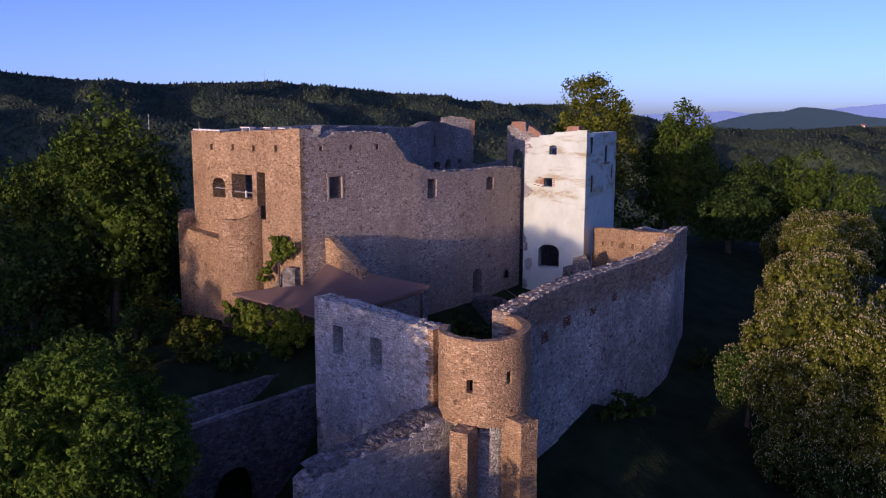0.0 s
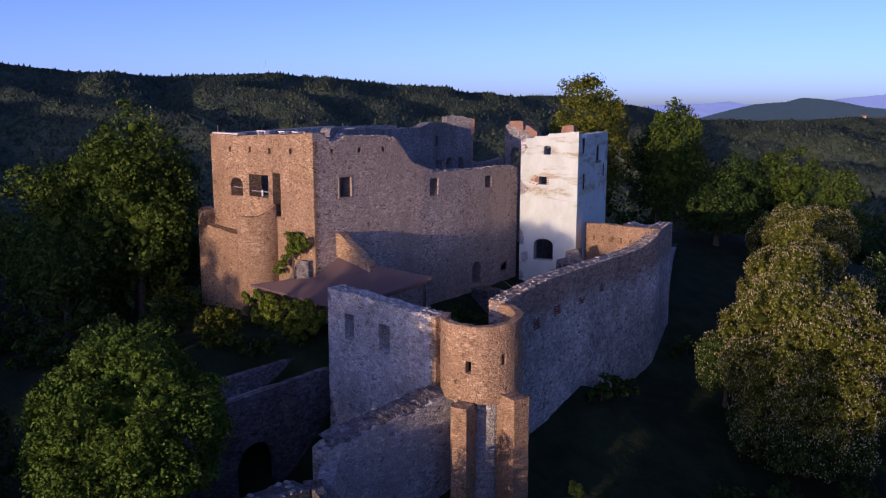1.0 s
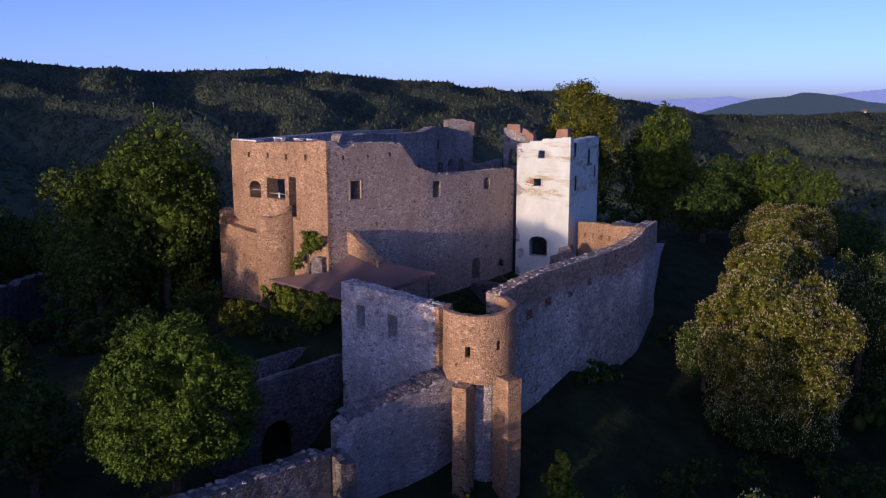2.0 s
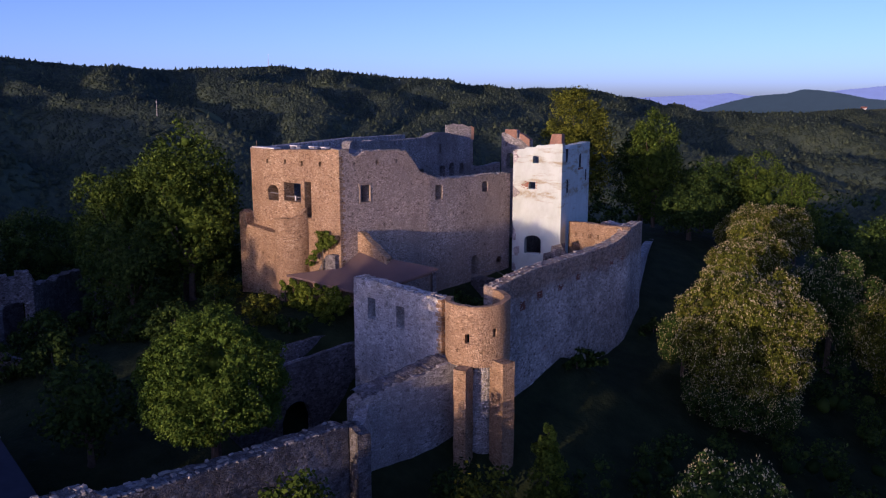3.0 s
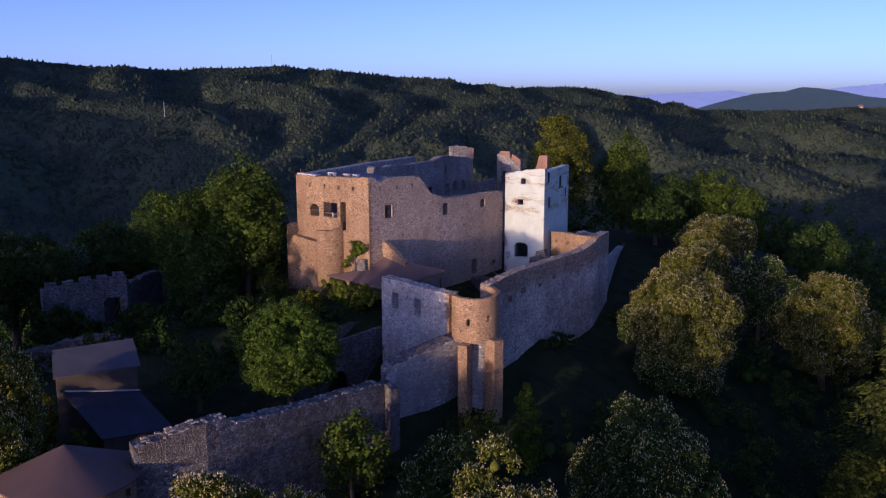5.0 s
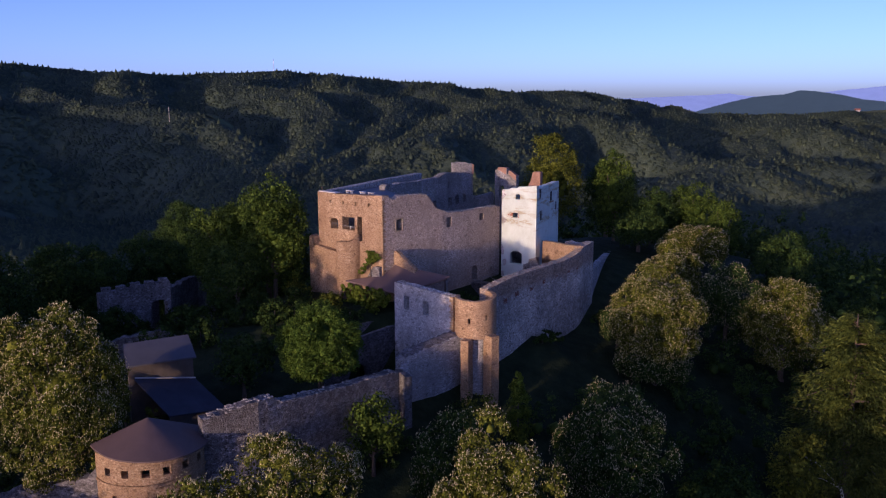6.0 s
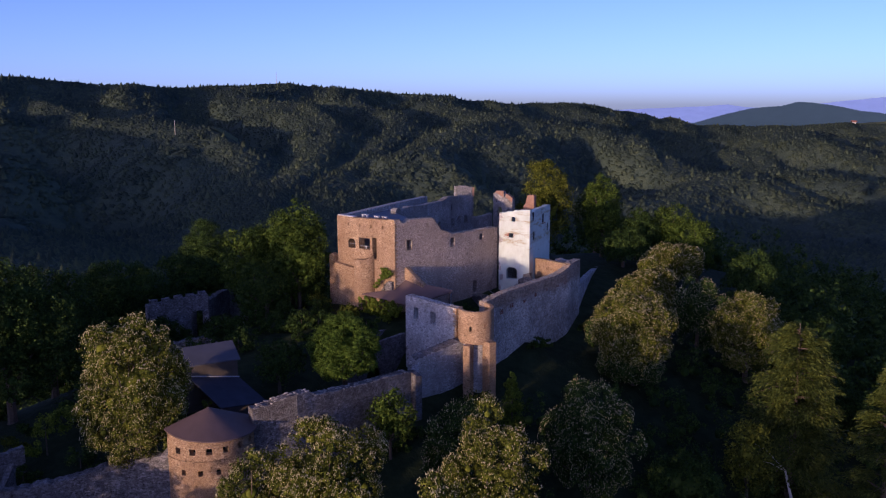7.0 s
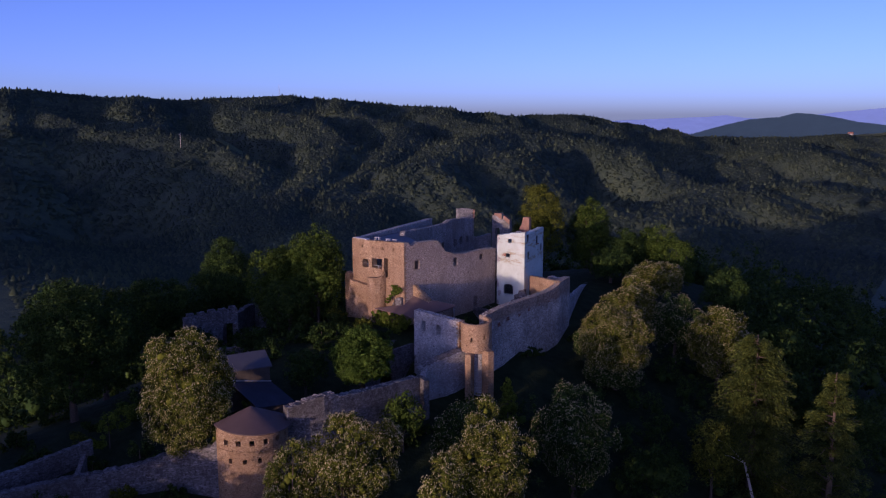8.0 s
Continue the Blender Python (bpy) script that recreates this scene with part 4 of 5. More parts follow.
# ---- courtyard ----
stairs = thing("stone_stairs", "worn stone stair to the palace door", "stairs", (-46, 56, 21))
for k in range(7):
    part("step", box_mesh("step", (-47.7 + 0.0, 56.2 + 0.42 * k, 20.5), (-45.6, 56.62 + 0.42 * k, 23.75 - 0.24 * k), GREY_STONE, bevel=0.03), stairs)
part("landing", box_mesh("landing", (-47.7, 54.4, 20.5), (-45.6, 56.2, 23.95), DARK_STONE, bevel=0.04), stairs)
rail_v, rail_f = tube([(-45.65, 54.5, 24.9), (-45.65, 56.2, 24.9), (-45.65, 59.0, 23.2)], [0.035, 0.035, 0.035], 6)
part("handrail", raw_mesh("handrail", rail_v, rail_f, METAL), stairs, "dark iron handrail")
stub = thing("wall_stub", "stepped broken stub of masonry before the tower", "ruined wall", (-41.6, 60.4, 22))
part("wall", ruin_wall("wall", [(-43.0, 60.4), (-40.0, 60.6)], [(0, 25.4), (0.7, 25.6), (0.8, 26.6), (1.7, 26.9), (1.8, 27.6), (3.0, 27.9)], 20, 0.9, DARK_STONE, ragged=0.12, step=0.3), stub)
part("wall", ruin_wall("wall", [(-40.0, 60.6), (-37.0, 62.5)], [(0, 27.9), (1.0, 26.0), (3.5, 25.8)], 20, 0.8, DARK_STONE, ragged=0.15, step=0.3), stub)
post = thing("shed_post_wall", "rough stone pier under the shed roof", "pier", (-39.5, 39.6, 23))
part("wall", ruin_wall("wall", [(-41.2, 39.2), (-39.2, 39.6)], 28.1, 20, 0.6, GREY_STONE, ragged=0.02), post)

bridge = thing("access_bridge", "narrow stone bridge with low parapets to the gate", "bridge", (-44.5, 28, 18))
part("parapet", ruin_wall("parapet", [(-42.3, 16.5), (-42.4, 32.6), (-41.3, 34.5)], [(0, 21.4), (16.1, 22.3), (18.3, 22.4)], 12, 0.5, DARK_STONE, [(8.4, 11.4, 12.1, 18.5, 1.5)], ragged=0.04), bridge)
part("parapet", ruin_wall("parapet", [(-46.9, 36.0), (-46.2, 19.0)], [(0, 22.3), (17, 22.0)], 12, 0.5, DARK_STONE, ragged=0.04), bridge)
part("deck", slab_roof("deck", [(-46.1, 19.0, 20.5), (-42.7, 19.0, 20.5), (-42.9, 33.0, 20.9), (-46.7, 35.5, 20.9)], 0.8, GREY_STONE), bridge)
LAMP_X, LAMP_Y = -47.40, 32.36
lamp = thing("path_lamp", "small white lamp on a thin post beside the path", "lamp", (LAMP_X, LAMP_Y, 21))
lv, lf = tube([(LAMP_X, LAMP_Y, 20.5), (LAMP_X, LAMP_Y, 22.0)], [0.04, 0.04], 6)
part("post", raw_mesh("post", lv, lf, METAL), lamp)
part("shade", box_mesh("shade", (LAMP_X - 0.15, LAMP_Y - 0.15, 22.0), (LAMP_X + 0.15, LAMP_Y + 0.15, 22.4), SLAB, bevel=0.05), lamp, "white lamp head")

# ---- trees ----
def leaf_cloud(rng, centres, radii, per, leaf, droop=0.0):
    """Leaf cards on the outer sides of clumps: returns verts and faces."""
    n = len(centres)
    d = rng.normal(size=(n, per, 3))
    d[..., 2] = d[..., 2] * 0.9 + 0.25
    d /= np.linalg.norm(d, axis=-1, keepdims=True)
    pos = centres[:, None] + d * radii[:, None, None] * rng.uniform(0.55, 1.08, (n, per, 1))
    nrm = d + rng.normal(scale=0.40, size=d.shape) + np.array((0, 0, 0.15))
    nrm /= np.linalg.norm(nrm, axis=-1, keepdims=True)
    tan = np.cross(nrm, rng.normal(size=d.shape))
    tan /= np.linalg.norm(tan, axis=-1, keepdims=True)
    bit = np.cross(nrm, tan)
    size = leaf * rng.uniform(0.6, 1.25, (n, per, 1))
    pos, nrm, tan, bit = (v.reshape(-1, 3) for v in (pos, nrm, tan, bit))
    size = size.reshape(-1, 1)
    quad = np.stack([pos - tan * size * 0.5, pos - bit * size * 0.32 + nrm * size * 0.08, pos + tan * size * 0.5 - nrm * size * droop, pos + bit * size * 0.32 + nrm * size * 0.08], 1)
    k = np.arange(len(pos))[:, None] * 4 + np.arange(4)
    return quad.reshape(-1, 3), k


def mesh_np(name, verts, faces, material):
    me = bpy.data.meshes.new(name)
    size = faces.shape[1]
    me.vertices.add(len(verts))
    me.vertices.foreach_set("co", np.ascontiguousarray(verts, dtype=np.float32).ravel())
    me.loops.add(faces.size)
    me.loops.foreach_set("vertex_index", np.ascontiguousarray(faces, dtype=np.int32).ravel())
    me.polygons.add(len(faces))
    me.polygons.foreach_set("loop_start", np.arange(0, faces.size, size, dtype=np.int32))
    me.update(calc_edges=True)
    me.materials.append(material)
    return me


ICO = None


def ico():
    global ICO
    if ICO is None:
        bm = bmesh.new()
        bmesh.ops.create_icosphere(bm, subdivisions=1, radius=1)
        ICO = (np.array([v.co for v in bm.verts]), np.array([[v.index for v in f.verts] for f in bm.faces]))
        bm.free()
    return ICO


def tree(name, label, x, y, top, r, low_z, leaf_mat, seed, clump=0.75, per=24, leaf=0.36, blossom=0.0, cover=1.0, lobes=0, swell=1.0, uneven=1.0):
    """A tree whose crown is built of lobes, each covered with tufts of leaves; blossom: flower candles for each tuft."""
    rng = np.random.default_rng(seed)
    z0 = float(ground_z(x, y))
    low_z = max(low_z, z0 + 0.5)
    half = (top - low_z) / 2
    mid = np.array((x, y, low_z + half))
    th = thing(name, label, "tree", (x, y, z0))
    tall = max(1.0, half / r)
    n = lobes or int((8 + 1.7 * r) * tall)
    k = np.arange(n) + 0.5
    cz = 1 - 1.8 * k / n
    phi = k * 2.39996 + rng.uniform(0, 6.3)
    d = np.stack([np.sqrt(1 - cz**2) * np.cos(phi), np.sqrt(1 - cz**2) * np.sin(phi), cz], 1) + rng.normal(scale=0.13 * uneven, size=(n, 3))
    lr = rng.uniform(0.29, 0.46, n) * r * swell * np.where(cz < -0.3, 0.85, 1.0)
    reach = np.array((r, r, half)) - lr[:, None]
    lc = mid + d * reach * (0.95 + uneven * rng.uniform(-0.11, 0.11, (n, 1))) * np.where(cz < -0.35, 0.86, 1.0)[:, None]
    many = np.ceil(cover * 3.6 * (lr / clump) ** 2).astype(int)
    at = np.repeat(np.arange(n), many)
    u = rng.normal(size=(len(at), 3)) + 0.75 * d[at] + np.array((0, 0, 0.12))
    u /= np.linalg.norm(u, axis=1)[:, None]
    c = lc[at] + u * lr[at][:, None] * rng.uniform(0.74, 1.06, (len(at), 1)) * np.array((1, 1, min(tall, 1.25)))
    rc = clump * rng.uniform(0.65, 1.25, len(at))
    v, f = leaf_cloud(rng, c, rc, per, leaf, 0.15)
    part("crown", mesh_np("crown", v, f, leaf_mat), th)
    iv, jf = ico()
    inner = np.concatenate([lc, mid + (lc - mid) * 0.45])
    ir = np.concatenate([lr * 0.32, lr * 0.66])
    vv = (inner[:, None] + iv[None] * ir[:, None, None] * rng.uniform(0.6, 1.25, (len(inner), len(iv), 1))).reshape(-1, 3)
    ff = (jf[None] + np.arange(len(inner))[:, None, None] * len(iv)).reshape(-1, 3)
    part("inner_foliage", mesh_np("inner_foliage", vv, ff, leaf_mat), th)
    if blossom:
        m = int(4.5 * blossom * len(c))
        q = rng.integers(0, len(c), m)
        w = rng.normal(size=(m, 3)) * 0.55 + u[q] * 0.8 + np.array((0, 0, 0.45))
        w /= np.linalg.norm(w, axis=1)[:, None]
        p = c[q] + w * rc[q][:, None] * 1.0
        h, wide = rng.uniform(0.11, 0.21, (m, 1)), 0.048
        up = np.array((0, 0, 1.0)) + rng.normal(scale=0.2, size=(m, 3))
        ring = [p + np.array((wide * math.cos(a), wide * math.sin(a), 0.04)) for a in (0.3, 2.4, 4.5)]
        tip = np.stack([*ring, p + up * h], 1)
        fb = np.array([[0, 1, 3], [1, 2, 3], [2, 0, 3]])
        part("blossom", mesh_np("blossom", tip.reshape(-1, 3), (fb[None] + np.arange(m)[:, None, None] * 4).reshape(-1, 3), BLOSSOM), th, "cream-white flower candles", "stuff")
    tr = max(0.16, r * 0.075)
    pts = [(x, y, z0 - 0.5), (x + 0.04 * r * rng.uniform(-1, 1), y, z0 + (low_z - z0) * 0.6), (mid[0], mid[1], mid[2] - half * 0.3), (mid[0], mid[1], mid[2] + half * 0.5)]
    tv, tf = tube(pts, [tr * 1.4, tr, tr * 0.75, tr * 0.2])
    part("trunk", raw_mesh("trunk", tv, tf, BARK), th)
    for q in range(2, n, max(1, n // 6)):
        s = Vector(pts[1]).lerp(Vector(pts[2]), 0.35 + 0.5 * rng.uniform())
        e = Vector(lc[q])
        lv, lf = tube([s, s.lerp(e, 0.5) + Vector((0, 0, 0.06 * r)), e], [tr * 0.5, tr * 0.32, tr * 0.1], 5)
        part("limb", raw_mesh("limb", lv, lf, BARK), th)
    return th


CHESTNUTS = [  # x, y, top, radius, lowest leaves, flower candles for each tuft
    (-36.4, -13.4, 33.8, 5.9, 16.5, 1.3), (-10.3, -8.6, 28.3, 5.6, 17, 1.5), (-13.5, -14.5, 26.0, 3.0, 14, 1.3), (-12.6, 12.0, 23.6, 3.8, 12, 0.7),
    (-1.5, 5.0, 26.9, 4.5, 12, 1.3), (9, -14, 30.8, 2.2, 18, 1.4), (-4.3, 26.6, 23.9, 5.4, 9, 1.1), (-18.0, 58.5, 28.6, 6.3, 7.0, 1.4), (-26.5, 79.0, 28.8, 5.3, 14, 1.3),
    (-34, 100, 29.3, 6.2, 15, 1.1), (-17.4, 79.5, 26.8, 4.8, 11, 1.0), (-8.9, 80.5, 26.4, 6.2, 11, 1.3), (-24.6, 60.0, 23.2, 2.4, 12, 0.9), (-17.2, 57.6, 19.0, 5.4, 5.5, 0.8)]
# Darker green leaves imitate shade; the last two fill low parts of another crown.
for k, (x, y, top, r, lo, nb) in enumerate(CHESTNUTS):
    tree("chestnut_tree", "horse chestnut covered in cream flower candles", x, y, top, r, lo, LEAF if k in (3, 6, 10, 12, 13) else OLIVE_LEAF, 100 + k, 0.42, 16, 0.25, nb * 0.62, lobes=int(1.9 * (8 + 1.7 * r) * max(1.0, (top - lo) / 2 / r)), swell=0.74, uneven=1.15)
tree("lime_tree", "dense round fresh-green lime tree inside the wall", -33.2, 13.3, 30.8, 5.0, 20.5, LINDEN_LEAF, 7, 0.31, 16, 0.20, cover=0.95, swell=0.66, lobes=58, uneven=0.75)
LEAFY = [(6.4, 47, 17, 3.0, 6, 1), (-42.0, 115.5, 35.0, 5.6, 18, 2), (-61.8, 94.6, 44.8, 6.2, 25, 1), (-53.0, 103.5, 41.0, 4.4, 22, 2), (-33.3, 110.5, 32.7, 3.4, 20, 2),
         (-65.8, 30.6, 40.6, 5.0, 16, 2), (-70.5, 32.5, 38.2, 6.0, 16, 2), (-76.5, 29.0, 35.8, 6.4, 16, 2), (-66.0, 24.0, 31.5, 4.5, 19.5, 0), (-86, 8, 32, 8, 17, 0), (-64, -17, 37.6, 8.2, 16, 0), (-73, -8, 33, 7, 16, 0),
         (-144, 59, 27, 8, 4, 0), (-40.6, 8.2, 26.3, 3.2, 19, 0), (-24.0, 12.6, 22.4, 3.0, 12, 2), (-47, 108, 34, 6, 20, 0), (-60, 112, 38, 6, 22, 0), (-44, 98, 31, 5, 18, 0), (-76, 38, 30, 6, 18, 0), (-92, 24, 30, 8, 15, 0), (-19.7, 24.2, 20.4, 2.2, 11, 1), (-24.5, 27, 18.0, 2.0, 13, 0),
         (4, 78, 17, 6, 4, 0), (14, 80, 15, 7, 2, 0), (-5, 98, 20, 7, 6, 0), (-12, 40, 16, 4, 8, 0), (2, 38, 14, 5, 5, 0), (-19.4, 105, 28.0, 5.0, 12, 0)]
for k, (x, y, top, r, lo, o) in enumerate(LEAFY):
    tree("broadleaf_tree", "tall broadleaf tree in full leaf", x, y, top, r, lo, (LEAF, OLIVE_LEAF, LIME_LEAF)[o], 300 + k, 0.86, 22, 0.38)


def spray_tree(name, label, x, y, top, r, low_z, leaf_mat, seed, boughs=60, each=9, per=80):
    """A tall tree of drooping feathery sprays on upswept branches."""
    rng = np.random.default_rng(seed)
    z0 = float(ground_z(x, y))
    th = thing(name, label, "tree", (x, y, z0))
    branches = boughs * each
    h0 = (np.arange(boughs) + rng.uniform(0, 1, boughs)) / boughs
    az0 = np.arange(boughs) * 2.39996 + rng.normal(scale=0.35, size=boughs)
    reach0 = r * (1.03 - h0) ** 0.42 * rng.uniform(0.66, 1.12, boughs)
    h = np.clip(np.repeat(h0, each) + rng.normal(scale=0.014, size=branches), 0, 1)
    az = np.repeat(az0, each) + rng.normal(scale=0.17, size=branches)
    reach = np.repeat(reach0, each) * rng.uniform(0.62, 1.04, branches)
    z_in = low_z + (top - low_z) * h * 0.96
    out = np.stack([np.cos(az), np.sin(az), np.zeros(branches)], -1)
    side = np.stack([-np.sin(az), np.cos(az), np.zeros(branches)], -1)
    t = rng.uniform(0.35, 1.0, (branches, per, 1))
    rise = 0.30 * t - 0.34 * t**3
    pos = np.stack([np.full(branches, x), np.full(branches, y), z_in], -1)[:, None] + out[:, None] * reach[:, None, None] * t
    pos = pos + np.array((0, 0, 1.0)) * rise * reach[:, None, None]
    pos = pos + side[:, None] * rng.normal(scale=0.10, size=t.shape) * reach[:, None, None] + rng.normal(scale=0.16, size=(branches, per, 3))
    way = out[:, None] + side[:, None] * rng.normal(scale=0.55, size=t.shape) + np.array((0, 0, 1.0)) * (0.30 - 1.0 * t**2 + rng.normal(scale=0.2, size=t.shape))
    way = way / np.linalg.norm(way, axis=-1, keepdims=True)
    flat = np.cross(way, rng.normal(scale=0.5, size=way.shape) + np.array((0, 0, 1.0)))
    flat = flat / np.linalg.norm(flat, axis=-1, keepdims=True)
    long = rng.uniform(0.28, 0.66, t.shape)
    quad = np.stack([pos - way * long * 0.5, pos + flat * long * 0.16, pos + way * long * 0.5, pos - flat * long * 0.16], 2).reshape(-1, 3)
    k = np.arange(branches * per)[:, None] * 4 + np.arange(4)
    part("crown", mesh_np("crown", quad, k, leaf_mat), th)
    tv, tf = tube([(x, y, z0 - 0.5), (x + 0.2, y, (z0 + top) / 2), (x, y, top - 0.4)], [0.55, 0.35, 0.05])
    part("trunk", raw_mesh("trunk", tv, tf, BARK), th)
    for q in range(0, branches, each):
        s = Vector((x, y, z_in[q]))
        e = s + Vector(out[q]) * float(reach[q] * 0.9) + Vector((0, 0, float(reach[q]) * 0.03))
        lv, lf = tube([s, s.lerp(e, 0.5) + Vector((0, 0, float(reach[q]) * 0.09)), e], [0.12, 0.07, 0.02], 5)
        part("limb", raw_mesh("limb", lv, lf, BARK), th)
    return th


feathery = spray_tree("feathery_tree", "tall feathery tree with drooping olive sprays", 8, 57, 28.8, 10.2, 3, SPRAY_LEAF, 61, 92, 9, 84)
spray_tree("feathery_tree", "tall feathery tree with drooping olive sprays", 20, 56, 25.7, 6.4, 3, SPRAY_LEAF, 62, 56, 8, 70)

for pts, rad in (([(11.2, 51.7, 0.0), (10.9, 51.5, 4.8), (9.6, 51.0, 10.1), (7.4, 50.1, 12.5), (4.8, 48.9, 13.9)], [0.26, 0.22, 0.15, 0.09, 0.03]), ([(9.6, 51.0, 10.1), (8.0, 50.0, 11.0), (6.6, 49.2, 11.2)], [0.10, 0.06, 0.02])):
    bv, bf = tube(pts, rad, 6)
    part("bare_limb", raw_mesh("bare_limb", bv, bf, LIMEWASH), feathery, "pale bare limb without leaves")


def shrub(name, label, blobs, leaf_mat, seed, per=60, leaf=0.3, category="shrub"):
    """Foliage with no trunk of its own to see: clumps (x, y, z, radius, how many) with short stems."""
    rng = np.random.default_rng(seed)
    x, y = blobs[0][:2]
    th = thing(name, label, category, (x, y, float(ground_z(x, y))))
    cs, rs = [], []
    for bx, by, bz, r, n in blobs:
        d = rng.normal(size=(n, 3))
        d /= np.linalg.norm(d, axis=1)[:, None]
        cs.append(np.array((bx, by, bz)) + d * r * rng.uniform(0.45, 0.85, (n, 1)))
        rs.append(rng.uniform(0.28, 0.45, n) * r)
    c, rc = np.concatenate(cs), np.concatenate(rs)
    v, f = leaf_cloud(rng, c, rc, per, leaf, 0.15)
    part("leaves", mesh_np("leaves", v, f, leaf_mat), th)
    iv, jf = ico()
    vv = (c[:, None] + iv[None] * rc[:, None, None] * 0.36 * rng.uniform(0.6, 1.3, (len(c), len(iv), 1))).reshape(-1, 3)
    part("inner_foliage", mesh_np("inner_foliage", vv, (jf[None] + np.arange(len(c))[:, None, None] * len(iv)).reshape(-1, 3), leaf_mat), th)
    tv, tf = tube([(x, y, float(ground_z(x, y)) - 0.4), (x, y, blobs[0][2])], [0.12, 0.05], 6)
    part("stem", raw_mesh("stem", tv, tf, BARK), th)
    return th


ivy_rng = random.Random(4)
IVY_BLOBS = []
for k in range(10):
    for q in range(7):
        x, z = -52.3 + 0.8 * k + ivy_rng.uniform(-0.3, 0.3), 26.1 - 0.05 * k - 0.8 * q + ivy_rng.uniform(-0.25, 0.25)
        if z > 21.4 + max(0.0, x + 48.5) * 0.9:
            IVY_BLOBS.append((x, 33.0 + 0.16 * (x + 52.3) + ivy_rng.uniform(-0.35, 0.15), z, ivy_rng.uniform(0.55, 0.9), 6))
shrub("ivy", "thick ivy hanging from the shed's edge in the sun", IVY_BLOBS, IVY_LEAF, 41, 90, 0.22, "climber")
shrub("wall_shrub", "bright green shrub growing on the palace foot", [(-49.75, 35.34, 30.64, 0.75, 12), (-48.46, 35.39, 30.44, 0.60, 9), (-49.26, 35.36, 29.94, 0.70, 12), (-50.33, 35.32, 29.49, 0.60, 9), (-51.04, 35.29, 28.72, 0.55, 8), (-51.63, 35.27, 27.96, 0.50, 7)], IVY_LEAF, 42, 45, 0.22)
shrub("bramble", "brown-green bramble thicket on the bank", [(-55.5, 31.5, 23.4, 1.2, 10), (-53.6, 31.2, 23.5, 1.0, 10), (-57.0, 31.0, 22.9, 1.1, 10)], OLIVE_LEAF, 43, 50, 0.28)
shrub("courtyard_bush", "dark bush in the shaded courtyard", [(-36.5, 40.5, 25.0, 1.7, 14), (-34.5, 41.5, 24.6, 1.5, 14), (-35.5, 43.5, 24.6, 1.6, 12)], LEAF, 44, 50, 0.3)
shrub("young_conifer", "light green young conifer below the wall", [(-19.2, 30.4, 21.6, 0.45, 6), (-19.2, 30.4, 20.6, 0.8, 10), (-19.2, 30.4, 19.4, 1.2, 14), (-19.2, 30.5, 17.8, 1.7, 18), (-19.2, 30.4, 15.8, 2.1, 20), (-19.2, 30.4, 13.8, 2.3, 20)], IVY_LEAF, 45, 60, 0.3)
for k, (x, y, top) in enumerate(((-46.6, -4.6, 26.6), (-43.6, -4.2, 24.2), (-37.2, -4.4, 22.9))):
    shrub("columnar_shrub", "narrow golden columnar shrub beside the house", [(x, y, top - 0.7 - 1.1 * q, 0.65 + 0.1 * q, 8) for q in range(5 if k < 2 else 3)], OLIVE_LEAF, 460 + k, 70, 0.22)
shrub("hedge", "clipped hedge in the last light", [(-49.0, -18.5, 20.2, 1.6, 12), (-50.5, -16.0, 20.0, 1.6, 12), (-52.0, -13.5, 19.8, 1.5, 12), (-47.8, -20.6, 18.6, 1.2, 10)], IVY_LEAF, 47, 50, 0.3)

UNDER = [(-65.5, 33.0), (-67.5, 27.5), (-70.5, 28.5), (-61, 24), (-66, 20), (-58, 19), (-70, 17), (-63, 14), (-78, 20), (-56, 12), (-82, 14), (-54, 22), (-60, 8), (-68, 26), (-88, 14), (-58, -4), (-64, 2), (-55, -12), (-72, 4), (-80, -4), (-62, -26), (-52, -27), (-70, -18), (-70.5, 9.5), (-69.5, 6.5), (-71, 12)]
for k, (x, y) in enumerate(UNDER):
    z, r = float(ground_z(x, y)), 1.6 + 0.9 * ((k * 7) % 5) / 4
    shrub("undergrowth_bush", "dark rounded bush on the shaded slope", [(x, y, z + 0.8 * r, r, 12), (x + 1.3, y + 0.8, z + 0.5 * r, r * 0.8, 10), (x - 1.0, y - 1.2, z + 0.4 * r, r * 0.7, 8)], LEAF, 500 + k, 45, 0.36)

FOOT = [(-28.4, 47.2), (-28.9, 49.0), (-31.0, 65.5), (-24.0, 6), (-24.3, 14), (-23.9, 1.0), (-24.6, 18)]
for k, (x, y) in enumerate(FOOT):
    z, r = float(ground_z(x, y)), 0.8 + 0.5 * ((k * 5) % 4) / 3
    shrub("wall_foot_bush", "low dark bush at the foot of the wall", [(x, y, z + 0.6 * r, r, 9), (x + 0.9, y + 1.1, z + 0.4 * r, r * 0.8, 8), (x - 0.3, y - 1.2, z + 0.4 * r, r * 0.7, 7)], LEAF, 620 + k, 40, 0.3)
BANK = [(-50, 27.5), (-53, 24.5), (-56.5, 27.5), (-49, 23), (-47.8, 29.8), (-59, 29), (-52.5, 29.5), (-55, 20.5), (-51, 19), (-61.5, 31), (-46.6, 15), (-45.5, -22.5), (-49.5, -31), (-43.5, -17), (-39.5, -19.5), (-53, -21), (-57, -18), (-42.5, -29.5), (-38.0, -22.5), (-34.5, -17.5), (-50, -38), (-56, -33)]
